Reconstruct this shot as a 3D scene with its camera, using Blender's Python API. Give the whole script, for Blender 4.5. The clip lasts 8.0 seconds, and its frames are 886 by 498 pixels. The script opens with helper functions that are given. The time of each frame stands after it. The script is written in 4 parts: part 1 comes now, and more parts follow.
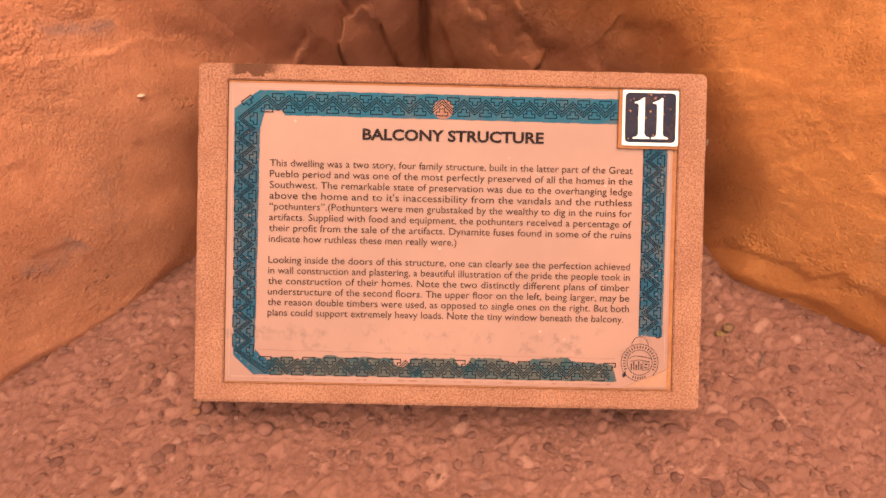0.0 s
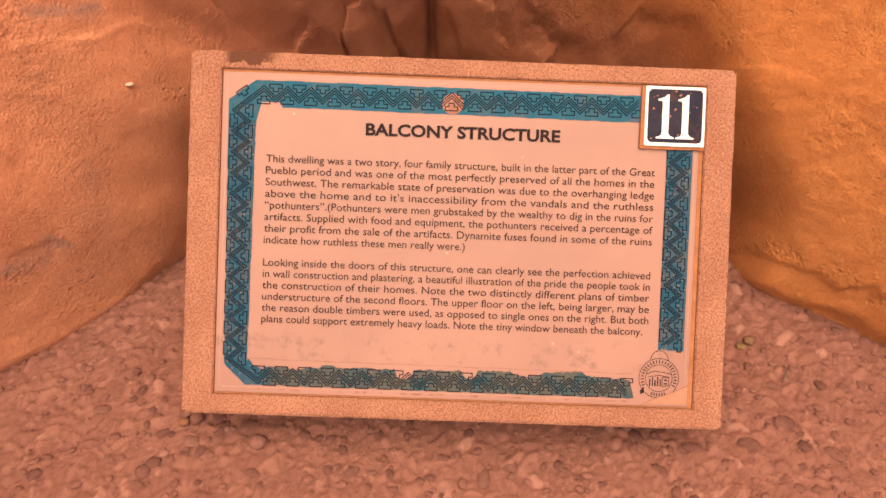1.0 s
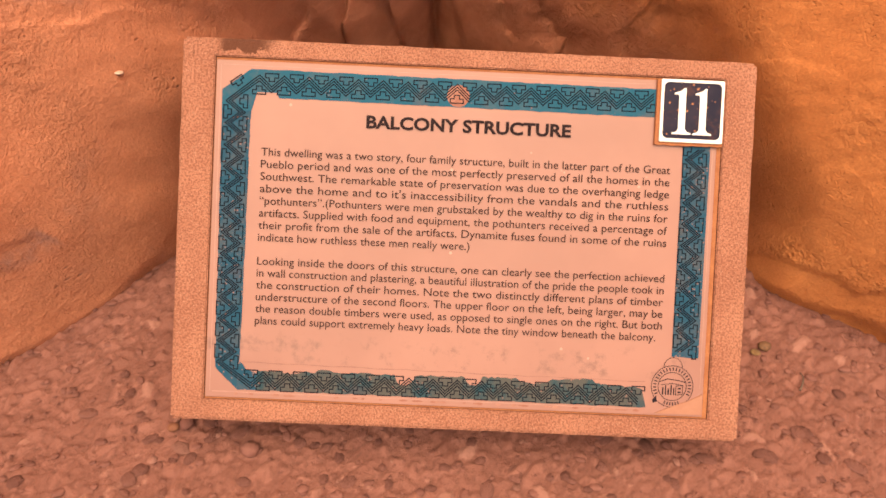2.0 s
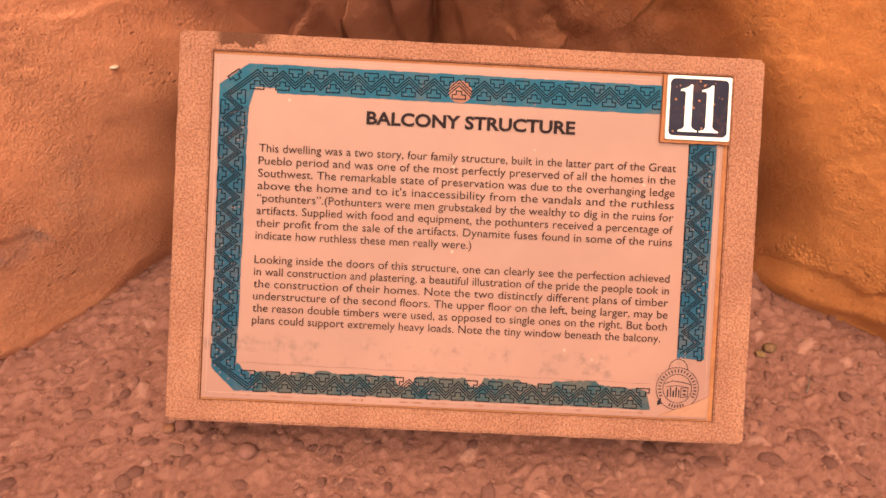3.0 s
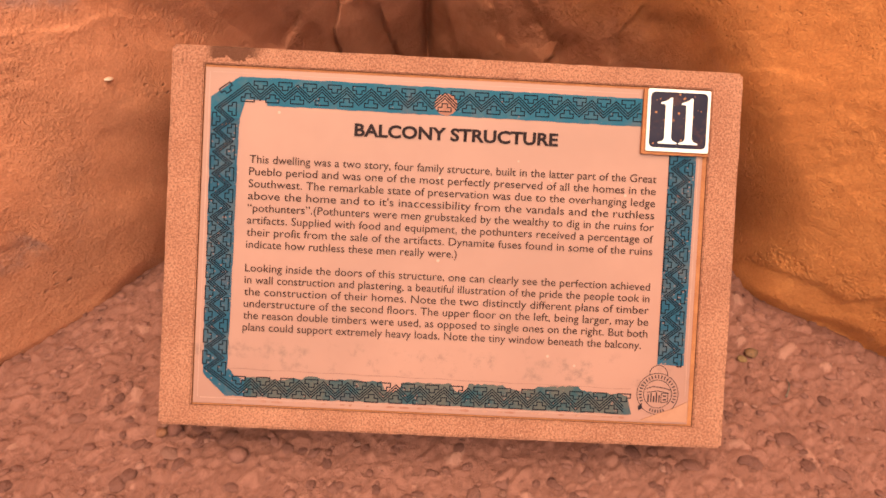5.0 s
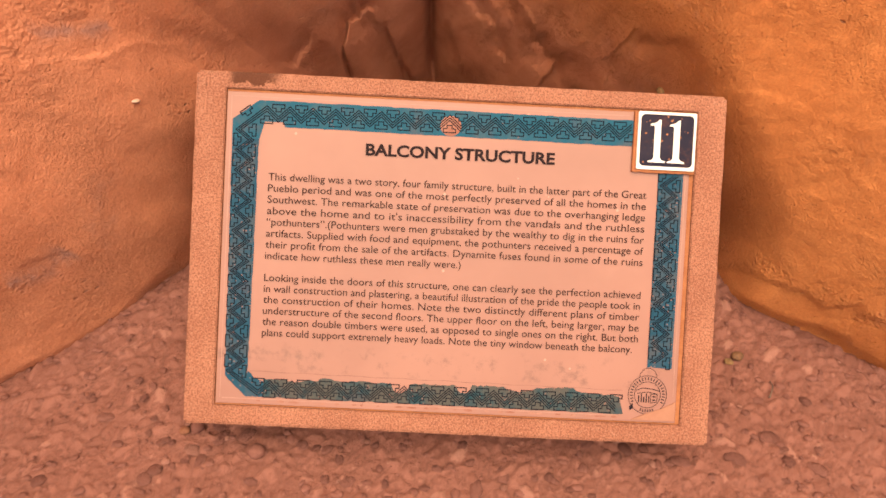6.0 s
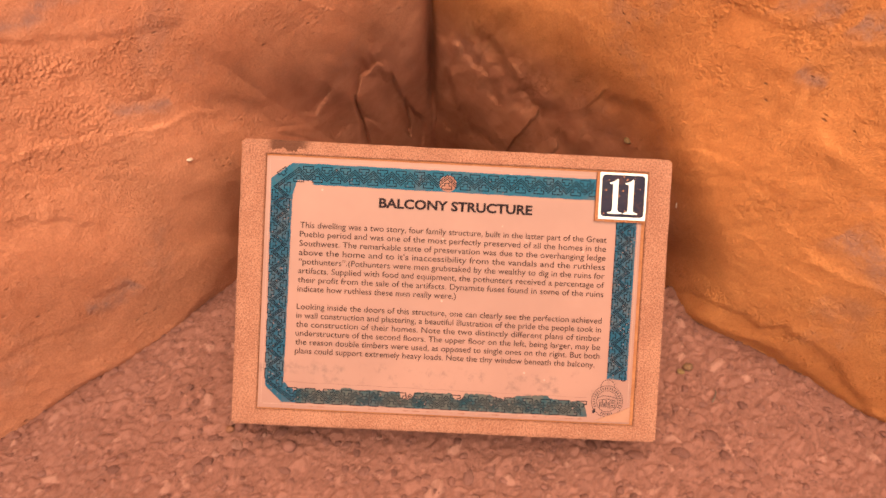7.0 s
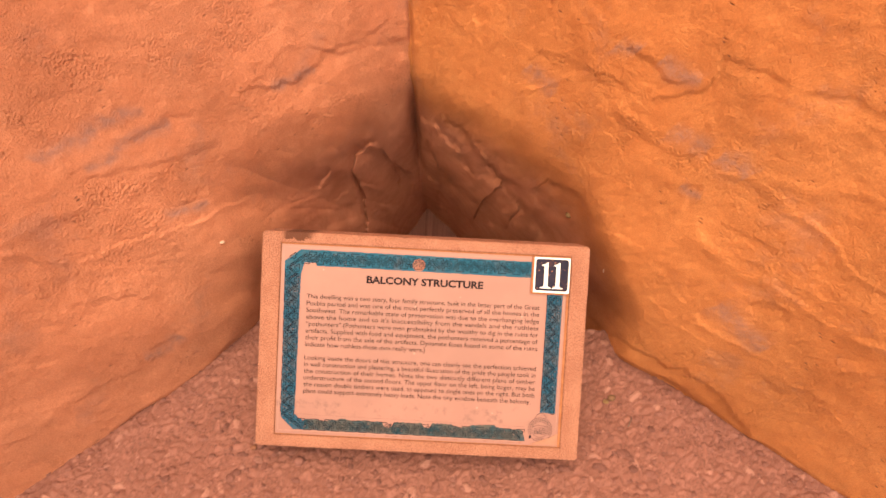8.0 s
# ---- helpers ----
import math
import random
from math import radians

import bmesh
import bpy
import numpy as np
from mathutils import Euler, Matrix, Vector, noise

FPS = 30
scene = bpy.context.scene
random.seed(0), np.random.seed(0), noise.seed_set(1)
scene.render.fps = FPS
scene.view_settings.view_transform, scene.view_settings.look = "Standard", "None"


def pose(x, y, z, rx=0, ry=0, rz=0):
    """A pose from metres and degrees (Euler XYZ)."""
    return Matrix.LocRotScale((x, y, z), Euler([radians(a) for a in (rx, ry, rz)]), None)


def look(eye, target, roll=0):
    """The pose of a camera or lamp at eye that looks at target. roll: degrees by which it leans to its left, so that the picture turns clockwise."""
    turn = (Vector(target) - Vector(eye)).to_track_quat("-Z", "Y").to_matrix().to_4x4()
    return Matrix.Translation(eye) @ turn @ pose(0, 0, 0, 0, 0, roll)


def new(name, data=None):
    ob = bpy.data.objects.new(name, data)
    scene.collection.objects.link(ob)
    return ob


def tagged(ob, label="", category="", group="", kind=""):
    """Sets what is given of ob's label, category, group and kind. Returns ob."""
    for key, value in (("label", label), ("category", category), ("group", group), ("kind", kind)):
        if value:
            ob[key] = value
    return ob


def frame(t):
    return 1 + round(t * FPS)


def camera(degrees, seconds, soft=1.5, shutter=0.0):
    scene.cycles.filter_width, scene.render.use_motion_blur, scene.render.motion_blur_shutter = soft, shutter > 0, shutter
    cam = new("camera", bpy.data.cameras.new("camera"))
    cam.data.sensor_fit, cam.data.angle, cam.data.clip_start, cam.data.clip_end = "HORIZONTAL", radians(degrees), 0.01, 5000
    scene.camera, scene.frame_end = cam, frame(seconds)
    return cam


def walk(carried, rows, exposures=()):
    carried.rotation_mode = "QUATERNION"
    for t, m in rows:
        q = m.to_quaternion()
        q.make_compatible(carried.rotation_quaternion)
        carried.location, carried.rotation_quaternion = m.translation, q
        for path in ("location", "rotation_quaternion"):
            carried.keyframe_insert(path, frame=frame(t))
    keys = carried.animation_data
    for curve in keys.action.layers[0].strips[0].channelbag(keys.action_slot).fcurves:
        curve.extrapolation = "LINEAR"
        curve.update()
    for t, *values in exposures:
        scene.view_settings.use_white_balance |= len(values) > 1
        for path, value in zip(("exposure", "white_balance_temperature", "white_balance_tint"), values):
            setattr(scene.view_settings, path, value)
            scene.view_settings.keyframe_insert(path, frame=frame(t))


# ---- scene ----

# ---------------------------------------------------------------- camera
cam = camera(61.0, 8.0, soft=1.6)
ROWS = [
    (0.0, -0.0145, -0.4746, 0.5518, 54.91, -1.36, 0.16),
    (0.5, -0.0175, -0.4493, 0.5399, 54.66, -1.78, 0.38),
    (1.0, -0.0203, -0.4330, 0.5321, 54.52, -2.07, 0.67),
    (1.5, -0.0220, -0.4183, 0.5228, 54.42, -2.32, 0.83),
    (3.0, -0.0252, -0.3980, 0.5070, 54.38, -2.71, 0.94),
    (3.5, -0.0259, -0.4017, 0.5098, 54.34, -2.81, 0.87),
    (4.0, -0.0195, -0.4005, 0.5168, 54.33, -2.78, 0.91),
    (4.5, -0.0150, -0.4027, 0.5182, 54.32, -2.83, 0.85),
    (6.0, -0.0207, -0.4371, 0.5571, 54.29, -2.78, 0.92),
    (6.5, -0.0222, -0.4789, 0.5986, 54.05, -2.81, 1.00),
    (7.0, -0.0224, -0.5327, 0.6838, 53.53, -2.78, 1.04),
    (7.5, -0.0141, -0.6056, 0.8094, 52.95, -2.74, 1.08),
    (8.0, 0.0155, -0.6639, 0.9291, 52.12, -2.60, 1.50),
]
walk(cam, [(t, pose(*r)) for t, *r in ROWS], exposures=[(0.0, 0.88), (6.5, 0.88), (8.0, 1.03)])

# ---------------------------------------------------------------- light: open shade, soft sun behind the viewer
SUN_EL, SUN_AZ = radians(56), radians(185)          # azimuth clockwise from +y
world = bpy.data.worlds.new("sky")
scene.world = world
world.use_nodes = True
wt = world.node_tree
sky = wt.nodes.new("ShaderNodeTexSky")
sky.sky_type, sky.sun_disc = "NISHITA", False
sky.sun_elevation, sky.sun_rotation = SUN_EL, SUN_AZ
wt.links.new(sky.outputs["Color"], wt.nodes["Background"].inputs["Color"])
wt.nodes["Background"].inputs["Strength"].default_value = 0.065
sun = new("sun", bpy.data.lights.new("sun", "SUN"))
sun.data.energy, sun.data.angle, sun.data.color = 5.0, radians(70), (1.0, 0.77, 0.53)
to_sun = Vector((math.sin(SUN_AZ) * math.cos(SUN_EL), math.cos(SUN_AZ) * math.cos(SUN_EL), math.sin(SUN_EL)))
sun.matrix_world = look(to_sun * 20, (0, 0, 0))


# ---------------------------------------------------------------- material helpers
class Mat:
    """A node material with short helpers."""

    def __init__(self, name, rough=0.8, metal=0.0):
        self.m = bpy.data.materials.new(name)
        self.m.use_nodes = True
        self.t = self.m.node_tree
        self.b = self.t.nodes["Principled BSDF"]
        self.b.inputs["Roughness"].default_value = rough
        self.b.inputs["Metallic"].default_value = metal
        self.co = self.t.nodes.new("ShaderNodeTexCoord").outputs["Object"]

    def link(self, a, b):
        if hasattr(a, "is_output"):
            self.t.links.new(a, b)
        else:
            b.default_value = a

    def noise(self, scale, detail=4, rough=0.55, vec=None, distort=0.0):
        n = self.t.nodes.new("ShaderNodeTexNoise")
        n.inputs["Scale"].default_value, n.inputs["Detail"].default_value = scale, detail
        n.inputs["Roughness"].default_value, n.inputs["Distortion"].default_value = rough, distort
        self.t.links.new(vec or self.co, n.inputs["Vector"])
        return n.outputs["Fac"]

    def voronoi(self, scale, feature="F1", vec=None):
        n = self.t.nodes.new("ShaderNodeTexVoronoi")
        n.feature = feature
        n.inputs["Scale"].default_value = scale
        self.t.links.new(vec or self.co, n.inputs["Vector"])
        return n.outputs["Distance"]

    def ramp(self, fac, lo, hi, a=0.0, b=1.0):
        n = self.t.nodes.new("ShaderNodeMapRange")
        n.interpolation_type = "SMOOTHSTEP"
        for key, v in (("From Min", lo), ("From Max", hi), ("To Min", a), ("To Max", b)):
            n.inputs[key].default_value = v
        self.link(fac, n.inputs["Value"])
        return n.outputs["Result"]

    def math(self, op, a, b=0.0):
        n = self.t.nodes.new("ShaderNodeMath")
        n.operation = op
        self.link(a, n.inputs[0]), self.link(b, n.inputs[1])
        return n.outputs[0]

    def mix(self, fac, a, b):
        n = self.t.nodes.new("ShaderNodeMix")
        n.data_type = "RGBA"
        self.link(fac, n.inputs["Factor"])
        for v, k in ((a, 6), (b, 7)):
            self.link(v if hasattr(v, "is_output") else (*v, 1.0), n.inputs[k])
        return n.outputs[2]

    def along(self, sa, sb, sc, axes):
        """Coordinates along three directions, each scaled."""
        comb = self.t.nodes.new("ShaderNodeCombineXYZ")
        for i, (ax, s) in enumerate(zip(axes, (sa, sb, sc))):
            d = self.t.nodes.new("ShaderNodeVectorMath")
            d.operation = "DOT_PRODUCT"
            self.t.links.new(self.co, d.inputs[0])
            d.inputs[1].default_value = Vector(ax) * s
            self.t.links.new(d.outputs["Value"], comb.inputs[i])
        return comb.outputs[0]

    def attribute(self, key):
        n = self.t.nodes.new("ShaderNodeAttribute")
        n.attribute_name = key
        return n.outputs["Fac"]

    def bump(self, height, dist, strength=1.0):
        n = self.t.nodes.new("ShaderNodeBump")
        n.inputs["Distance"].default_value = dist
        self.link(strength, n.inputs["Strength"])
        self.t.links.new(height, n.inputs["Height"])
        if self.b.inputs["Normal"].is_linked:
            self.t.links.new(self.b.inputs["Normal"].links[0].from_socket, n.inputs["Normal"])
        self.t.links.new(n.outputs[0], self.b.inputs["Normal"])

    def color(self, c):
        self.link(c if hasattr(c, "is_output") else (*c, 1.0), self.b.inputs["Base Color"])
        return self


def rock_material(name, main, pale, stain, axes):
    m = Mat(name, 0.92)
    m.b.inputs["Specular IOR Level"].default_value = 0.25

    grit, grey = m.attribute("grit"), m.attribute("stain")
    big, mid = m.noise(5, 6, 0.65), m.noise(26, 6, 0.65)
    c = m.mix(m.ramp(big, 0.36, 0.66), main, pale)
    c = m.mix(m.ramp(mid, 0.45, 0.75, 0, 0.5), c, [v * 1.12 for v in pale])
    bands = m.along(6, 24, 10, axes)
    streak = m.noise(1.0, 7, 0.7, bands, 0.6)
    c = m.mix(m.ramp(streak, 0.60, 0.78, 0, 0.45), c, [v * 0.80 for v in main])
    c = m.mix(m.ramp(m.noise(8, 6, 0.7), 0.55, 0.70, 0, 0.35), c, stain)
    c = m.mix(m.math("MULTIPLY", grey, m.ramp(m.noise(60, 6, 0.75), 0.34, 0.60, 0.25, 0.85)), c, stain)
    c = m.mix(m.ramp(m.noise(1.3, 6, 0.7, bands), 0.26, 0.40, 0.22, 0.0), c, [v * 0.62 for v in main])
    # scattered pits and dark specks
    pits = m.math("MULTIPLY", m.ramp(m.voronoi(85, "F1", m.along(0.7, 1.5, 1.0, axes)), 0.19, 0.06), m.ramp(m.noise(13, 4), 0.56, 0.66))
    specks = m.math("MULTIPLY", m.ramp(m.voronoi(230), 0.20, 0.08), m.ramp(m.noise(24, 4), 0.50, 0.62))
    c = m.mix(m.math("MULTIPLY", pits, 0.65), c, [v * 0.40 for v in stain])
    c = m.mix(m.math("MULTIPLY", specks, 0.55), c, [v * 0.45 for v in main])
    # sandy grain, coarser where the surface has crumbled
    grains = m.voronoi(290, "SMOOTH_F1")
    c = m.mix(m.math("MULTIPLY", grit, m.ramp(grains, 0.40, 0.75, 0, 0.5)), c, [v * 0.50 for v in main])
    c = m.mix(m.ramp(m.noise(400, 4, 0.78), 0.3, 0.7, 0.46, 0.0), c, [v * 0.55 for v in main])
    # the hollow's shade put into the colour: a redder, darker tint
    c = m.mix(m.math("MULTIPLY", m.attribute("hollow_shade"), 0.75), c, m.mix(m.ramp(mid, 0.35, 0.65), (0.37, 0.136, 0.078), (0.45, 0.178, 0.106)))
    m.color(c)
    m.bump(m.noise(48, 7, 0.70), 0.006, 0.40)
    m.bump(m.noise(430, 3, 0.75), 0.0030, m.ramp(m.noise(7, 5, 0.65), 0.36, 0.62, 0.22, 0.80))
    m.bump(m.noise(150, 5, 0.70), 0.0058, m.ramp(m.noise(9, 4, 0.65), 0.42, 0.62, 0.10, 0.65))
    m.bump(m.math("SUBTRACT", 1.0, grains), 0.0035, m.math("MULTIPLY", grit, 0.7))
    m.bump(m.math("SUBTRACT", 1.0, m.math("MAXIMUM", pits, specks)), 0.004, 0.7)
    return m.m


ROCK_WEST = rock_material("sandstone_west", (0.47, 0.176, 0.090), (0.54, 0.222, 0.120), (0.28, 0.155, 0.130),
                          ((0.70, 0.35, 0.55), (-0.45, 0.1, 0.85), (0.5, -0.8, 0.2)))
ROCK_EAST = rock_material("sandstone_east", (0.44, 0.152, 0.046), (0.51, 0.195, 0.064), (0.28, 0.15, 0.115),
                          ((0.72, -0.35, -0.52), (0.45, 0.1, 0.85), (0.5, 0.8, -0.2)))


def ground_material():
    m = Mat("gritty_red_ground", 0.85)
    m.b.inputs["Specular IOR Level"].default_value = 0.4
    joint, tone = m.attribute("joint"), m.attribute("tone")
    c = m.mix(m.ramp(m.noise(9, 5), 0.35, 0.68), (0.158, 0.059, 0.040), (0.189, 0.074, 0.052))
    c = m.mix(m.ramp(tone, 0.15, 0.95, 0, 0.75), c, (0.241, 0.099, 0.071))
    c = m.mix(m.ramp(tone, 0.93, 0.97, 0, 0.5), c, (0.331, 0.161, 0.120))
    c = m.mix(m.ramp(m.noise(240, 4, 0.7), 0.42, 0.75, 0, 0.45), c, (0.241, 0.099, 0.070))
    c = m.mix(m.math("MULTIPLY", joint, m.ramp(m.noise(45, 4, 0.7), 0.30, 0.62, 0.15, 0.60)), c, (0.097, 0.034, 0.023))
    c = m.mix(m.ramp(m.voronoi(300), 0.10, 0.04, 0, 0.5), c, (0.064, 0.025, 0.018))
    m.color(c)
    m.bump(m.noise(140, 6, 0.75), 0.0026, 0.7)
    m.bump(m.noise(430, 3, 0.75), 0.0022, 0.6)
    return m.m


GROUND = ground_material()


def pebble_material():
    m = Mat("embedded_pebble", 0.8)
    m.b.inputs["Specular IOR Level"].default_value = 0.35
    rnd = m.t.nodes.new("ShaderNodeObjectInfo").outputs["Random"]
    isl = m.t.nodes.new("ShaderNodeNewGeometry").outputs["Random Per Island"]
    r = m.math("FRACT", m.math("ADD", rnd, isl))
    c = m.mix(m.ramp(r, 0.1, 0.9), (0.141, 0.054, 0.040), (0.203, 0.083, 0.062))
    c = m.mix(m.ramp(r, 0.93, 0.97, 0, 0.6), c, (0.282, 0.137, 0.104))
    c = m.mix(m.ramp(m.noise(300, 4, 0.7), 0.4, 0.7, 0, 0.5), c, (0.129, 0.052, 0.038))
    m.color(c)
    m.bump(m.noise(260, 5, 0.75), 0.0020, 0.7)
    return m.m


PEBBLE = pebble_material()


def concrete_material():
    m = Mat("cast_sand_concrete", 0.85)
    m.b.inputs["Specular IOR Level"].default_value = 0.2
    c = m.mix(m.ramp(m.noise(18, 4), 0.35, 0.7), (0.322, 0.135, 0.084), (0.396, 0.177, 0.112))
    c = m.mix(m.ramp(m.noise(620, 2, 0.6), 0.40, 0.56, 0.55, 0.0), c, (0.119, 0.046, 0.027))
    c = m.mix(m.ramp(m.voronoi(480), 0.30, 0.12, 0, 0.55), c, (0.516, 0.289, 0.198))
    sep = m.t.nodes.new("ShaderNodeSeparateXYZ")
    m.t.links.new(m.co, sep.inputs[0])
    # scraped dark patch on the upper edge
    near = m.math("MULTIPLY", m.ramp(sep.outputs[0], 0.026, 0.034), m.ramp(sep.outputs[0], 0.078, 0.060))
    edge = m.math("ADD", sep.outputs[2], m.math("MULTIPLY", m.noise(85, 5, 0.7), 0.034))
    scrape = m.math("MULTIPLY", near, m.ramp(edge, 0.3110, 0.3125))
    c = m.mix(m.math("MULTIPLY", scrape, 0.9), c, (0.090, 0.032, 0.017))
    # a few small chips and holes
    holes = m.math("MULTIPLY", m.ramp(m.voronoi(70), 0.09, 0.05), m.ramp(m.noise(30, 1), 0.60, 0.66))
    c = m.mix(m.math("MULTIPLY", holes, 0.8), c, (0.117, 0.053, 0.032))
    # grime gathered on the rim
    c = m.mix(m.ramp(m.noise(55, 5, 0.7), 0.55, 0.8, 0, 0.4), c, (0.277, 0.113, 0.066))
    m.color(c)
    m.bump(m.noise(620, 3, 0.7), 0.0022, 0.9)
    m.bump(m.noise(90, 3), 0.0015, 0.3)
    m.bump(m.math("SUBTRACT", 1.0, m.math("MAXIMUM", holes, scrape)), 0.0012, 0.6)
    return m.m


CONCRETE = concrete_material()


def plain(name, a, b, scale=60, rough=0.6, bump=0.0):
    m = Mat(name, rough)
    m.color(m.mix(m.ramp(m.noise(scale, 5, 0.65), 0.35, 0.7), a, b))
    if bump:
        m.bump(m.noise(scale * 5, 4, 0.7), bump, 0.6)
    return m.m


PANEL_A, PANEL_B = (0.232, 0.101, 0.072), (0.268, 0.120, 0.086)


def panel_material():
    m = Mat("faded_laminated_panel", 0.5)
    c = m.mix(m.ramp(m.noise(9, 4), 0.35, 0.7), PANEL_A, PANEL_B)
    sep = m.t.nodes.new("ShaderNodeSeparateXYZ")
    m.t.links.new(m.co, sep.inputs[0])
    low = m.math("MULTIPLY", m.ramp(sep.outputs[2], 0.078, 0.062), m.ramp(sep.outputs[2], 0.045, 0.052))
    smudge = m.math("MULTIPLY", low, m.ramp(m.noise(42, 6, 0.75), 0.50, 0.66))
    c = m.mix(m.math("MULTIPLY", smudge, 0.8), c, (0.1540, 0.0700, 0.0490))
    spots = m.math("MULTIPLY", m.ramp(m.voronoi(85), 0.13, 0.08), m.ramp(m.noise(26, 1), 0.60, 0.64))
    c = m.mix(m.math("MULTIPLY", spots, 0.6), c, (0.3920, 0.2310, 0.1750))
    m.color(c)
    m.b.inputs["Coat Weight"].default_value = 0.06
    m.b.inputs["Coat Roughness"].default_value = 0.25
    m.bump(m.noise(16, 3), 0.0016, 0.35)
    return m.m


PANEL = panel_material()


def worn_print(name, ink, fade, lo, hi, scale=38, stretch=(1, 1, 1), specks=0.0):
    """Faded ink; specks: how much of it has flaked off in small spots."""
    m = Mat(name, 0.6)
    m.b.inputs["Specular IOR Level"].default_value = 0.06
    v = m.along(*stretch, ((1, 0, 0), (0, 1, 0), (0, 0, 1)))
    c = m.mix(m.ramp(m.noise(scale, 5, 0.7, v), lo, hi), ink, fade)
    if specks:
        spots = m.math("MULTIPLY", m.ramp(m.voronoi(320), 0.30, 0.16), m.ramp(m.noise(70, 4, 0.7), 0.62 - 0.2 * specks, 0.72 - 0.2 * specks))
        c = m.mix(m.math("MULTIPLY", spots, 0.8), c, (0.21, 0.115, 0.095))
        c = m.mix(m.ramp(m.noise(22, 5, 0.7), 0.52, 0.72, 0, 0.45), c, (0.10, 0.066, 0.062))
    m.color(c)
    return m.m


TEAL = worn_print("teal_print", (0.0160, 0.0800, 0.1280), (0.0500, 0.0900, 0.1150), 0.45, 0.75, specks=0.35)
TEAL_SIDE = worn_print("flaked_teal_print", (0.0150, 0.0600, 0.1000), (0.0600, 0.0720, 0.0860), 0.40, 0.70, specks=0.9)
TEAL_LOW = worn_print("weathered_teal_print", (0.0167, 0.0520, 0.0680), (0.0714, 0.0700, 0.0640), 0.33, 0.58, specks=0.7)
PALE_PATCH = worn_print("faded_patch", PANEL_A, (0.3360, 0.1750, 0.1330), 0.4, 0.7)
INK = worn_print("border_ink", (0.004, 0.005, 0.010), (0.022, 0.018, 0.02), 0.56, 0.86)
LETTER = worn_print("letter_ink", (0.042, 0.021, 0.018), (0.15, 0.075, 0.058), 0.66, 0.80, 34)
TITLE = worn_print("title_ink", (0.018, 0.010, 0.011), (0.04, 0.022, 0.02), 0.5, 0.8)
RUST = plain("rusty_recess", (0.2380, 0.0770, 0.0245), (0.3080, 0.1120, 0.0385), 120, 0.8, 0.0006)
WHITE = plain("white_enamel", (0.66, 0.64, 0.61), (0.60, 0.55, 0.50), 90, 0.35)
CHIP = plain("pale_chip", (0.46, 0.34, 0.26), (0.40, 0.24, 0.16), 200, 0.6)
LICHEN = plain("yellow_lichen", (0.15, 0.075, 0.026), (0.24, 0.145, 0.062), 250, 0.9, 0.001)
ORANGE_STONE = plain("orange_stone", (0.15, 0.053, 0.025), (0.20, 0.078, 0.038), 200, 0.8, 0.0006)
TWIG = plain("dry_twig", (0.07, 0.045, 0.035), (0.13, 0.08, 0.055), 300, 0.9, 0.0005)
HUSK = plain("dry_husk", (0.16, 0.075, 0.03), (0.08, 0.038, 0.02), 250, 0.8, 0.0006)


def navy_material():
    m = Mat("chipped_navy_enamel", 0.5)
    m.b.inputs["Specular IOR Level"].default_value = 0.1
    chips = m.math("MULTIPLY", m.ramp(m.voronoi(210), 0.24, 0.14), m.ramp(m.noise(95, 2), 0.46, 0.54))
    c = m.mix(m.ramp(m.noise(60, 4), 0.3, 0.7), (0.011, 0.010, 0.024), (0.020, 0.016, 0.030))
    c = m.mix(m.math("MULTIPLY", m.ramp(m.noise(70, 5, 0.7), 0.55, 0.7), 0.5), c, (0.07, 0.027, 0.02))
    m.color(m.mix(m.math("MULTIPLY", chips, 0.85), c, (0.33, 0.14, 0.07)))
    m.bump(m.math("SUBTRACT", 1.0, chips), 0.0006, 0.6)
    return m.m


NAVY = navy_material()


# ---------------------------------------------------------------- mesh helpers
def hash3(i, j, k, seed):
    h = (i * 374761393 + j * 668265263 + k * 2147483647 % 4294967291 + seed * 1274126177) & 0xFFFFFFFF
    h = ((h ^ (h >> 13)) * 1274126177) & 0xFFFFFFFF
    h = ((h ^ (h >> 16)) * 2246822519) & 0xFFFFFFFF
    return (h ^ (h >> 15)) / 4294967296.0


def vnoise(p, seed=0):
    """Smooth value noise in -1..1 at the rows of p."""
    i = np.floor(p).astype(np.int64)
    f = p - i
    f = f * f * f * (f * (f * 6 - 15) + 10)
    out = np.zeros(len(p))
    for dx in (0, 1):
        for dy in (0, 1):
            for dz in (0, 1):
                w = (f[:, 0] if dx else 1 - f[:, 0]) * (f[:, 1] if dy else 1 - f[:, 1]) * (f[:, 2] if dz else 1 - f[:, 2])
                out += w * hash3(i[:, 0] + dx, i[:, 1] + dy, i[:, 2] + dz, seed)
    return out * 2 - 1


def fbm(p, octaves=4, seed=0, gain=0.5):
    out, a = np.zeros(len(p)), 1.0
    for o in range(octaves):
        out += a * vnoise(p * 2.03 ** o + 17.3 * o, seed + o)
        a *= gain
    return out


def cells(p, seed=0):
    """Distance to the nearest and second-nearest cell point, and the nearest cell's random value."""
    i = np.floor(p).astype(np.int64)
    f1, f2, val = np.full(len(p), 9.0), np.full(len(p), 9.0), np.zeros(len(p))
    for dx in (-1, 0, 1):
        for dy in (-1, 0, 1):
            a, b = i[:, 0] + dx, i[:, 1] + dy
            qx, qy = a + hash3(a, b, b * 0 + 1, seed), b + hash3(a, b, b * 0 + 2, seed)
            d = np.hypot(p[:, 0] - qx, p[:, 1] - qy)
            near = d < f1
            f2 = np.where(near, f1, np.minimum(f2, d))
            val = np.where(near, hash3(a, b, b * 0 + 3, seed), val)
            f1 = np.where(near, d, f1)
    return f1, f2, val


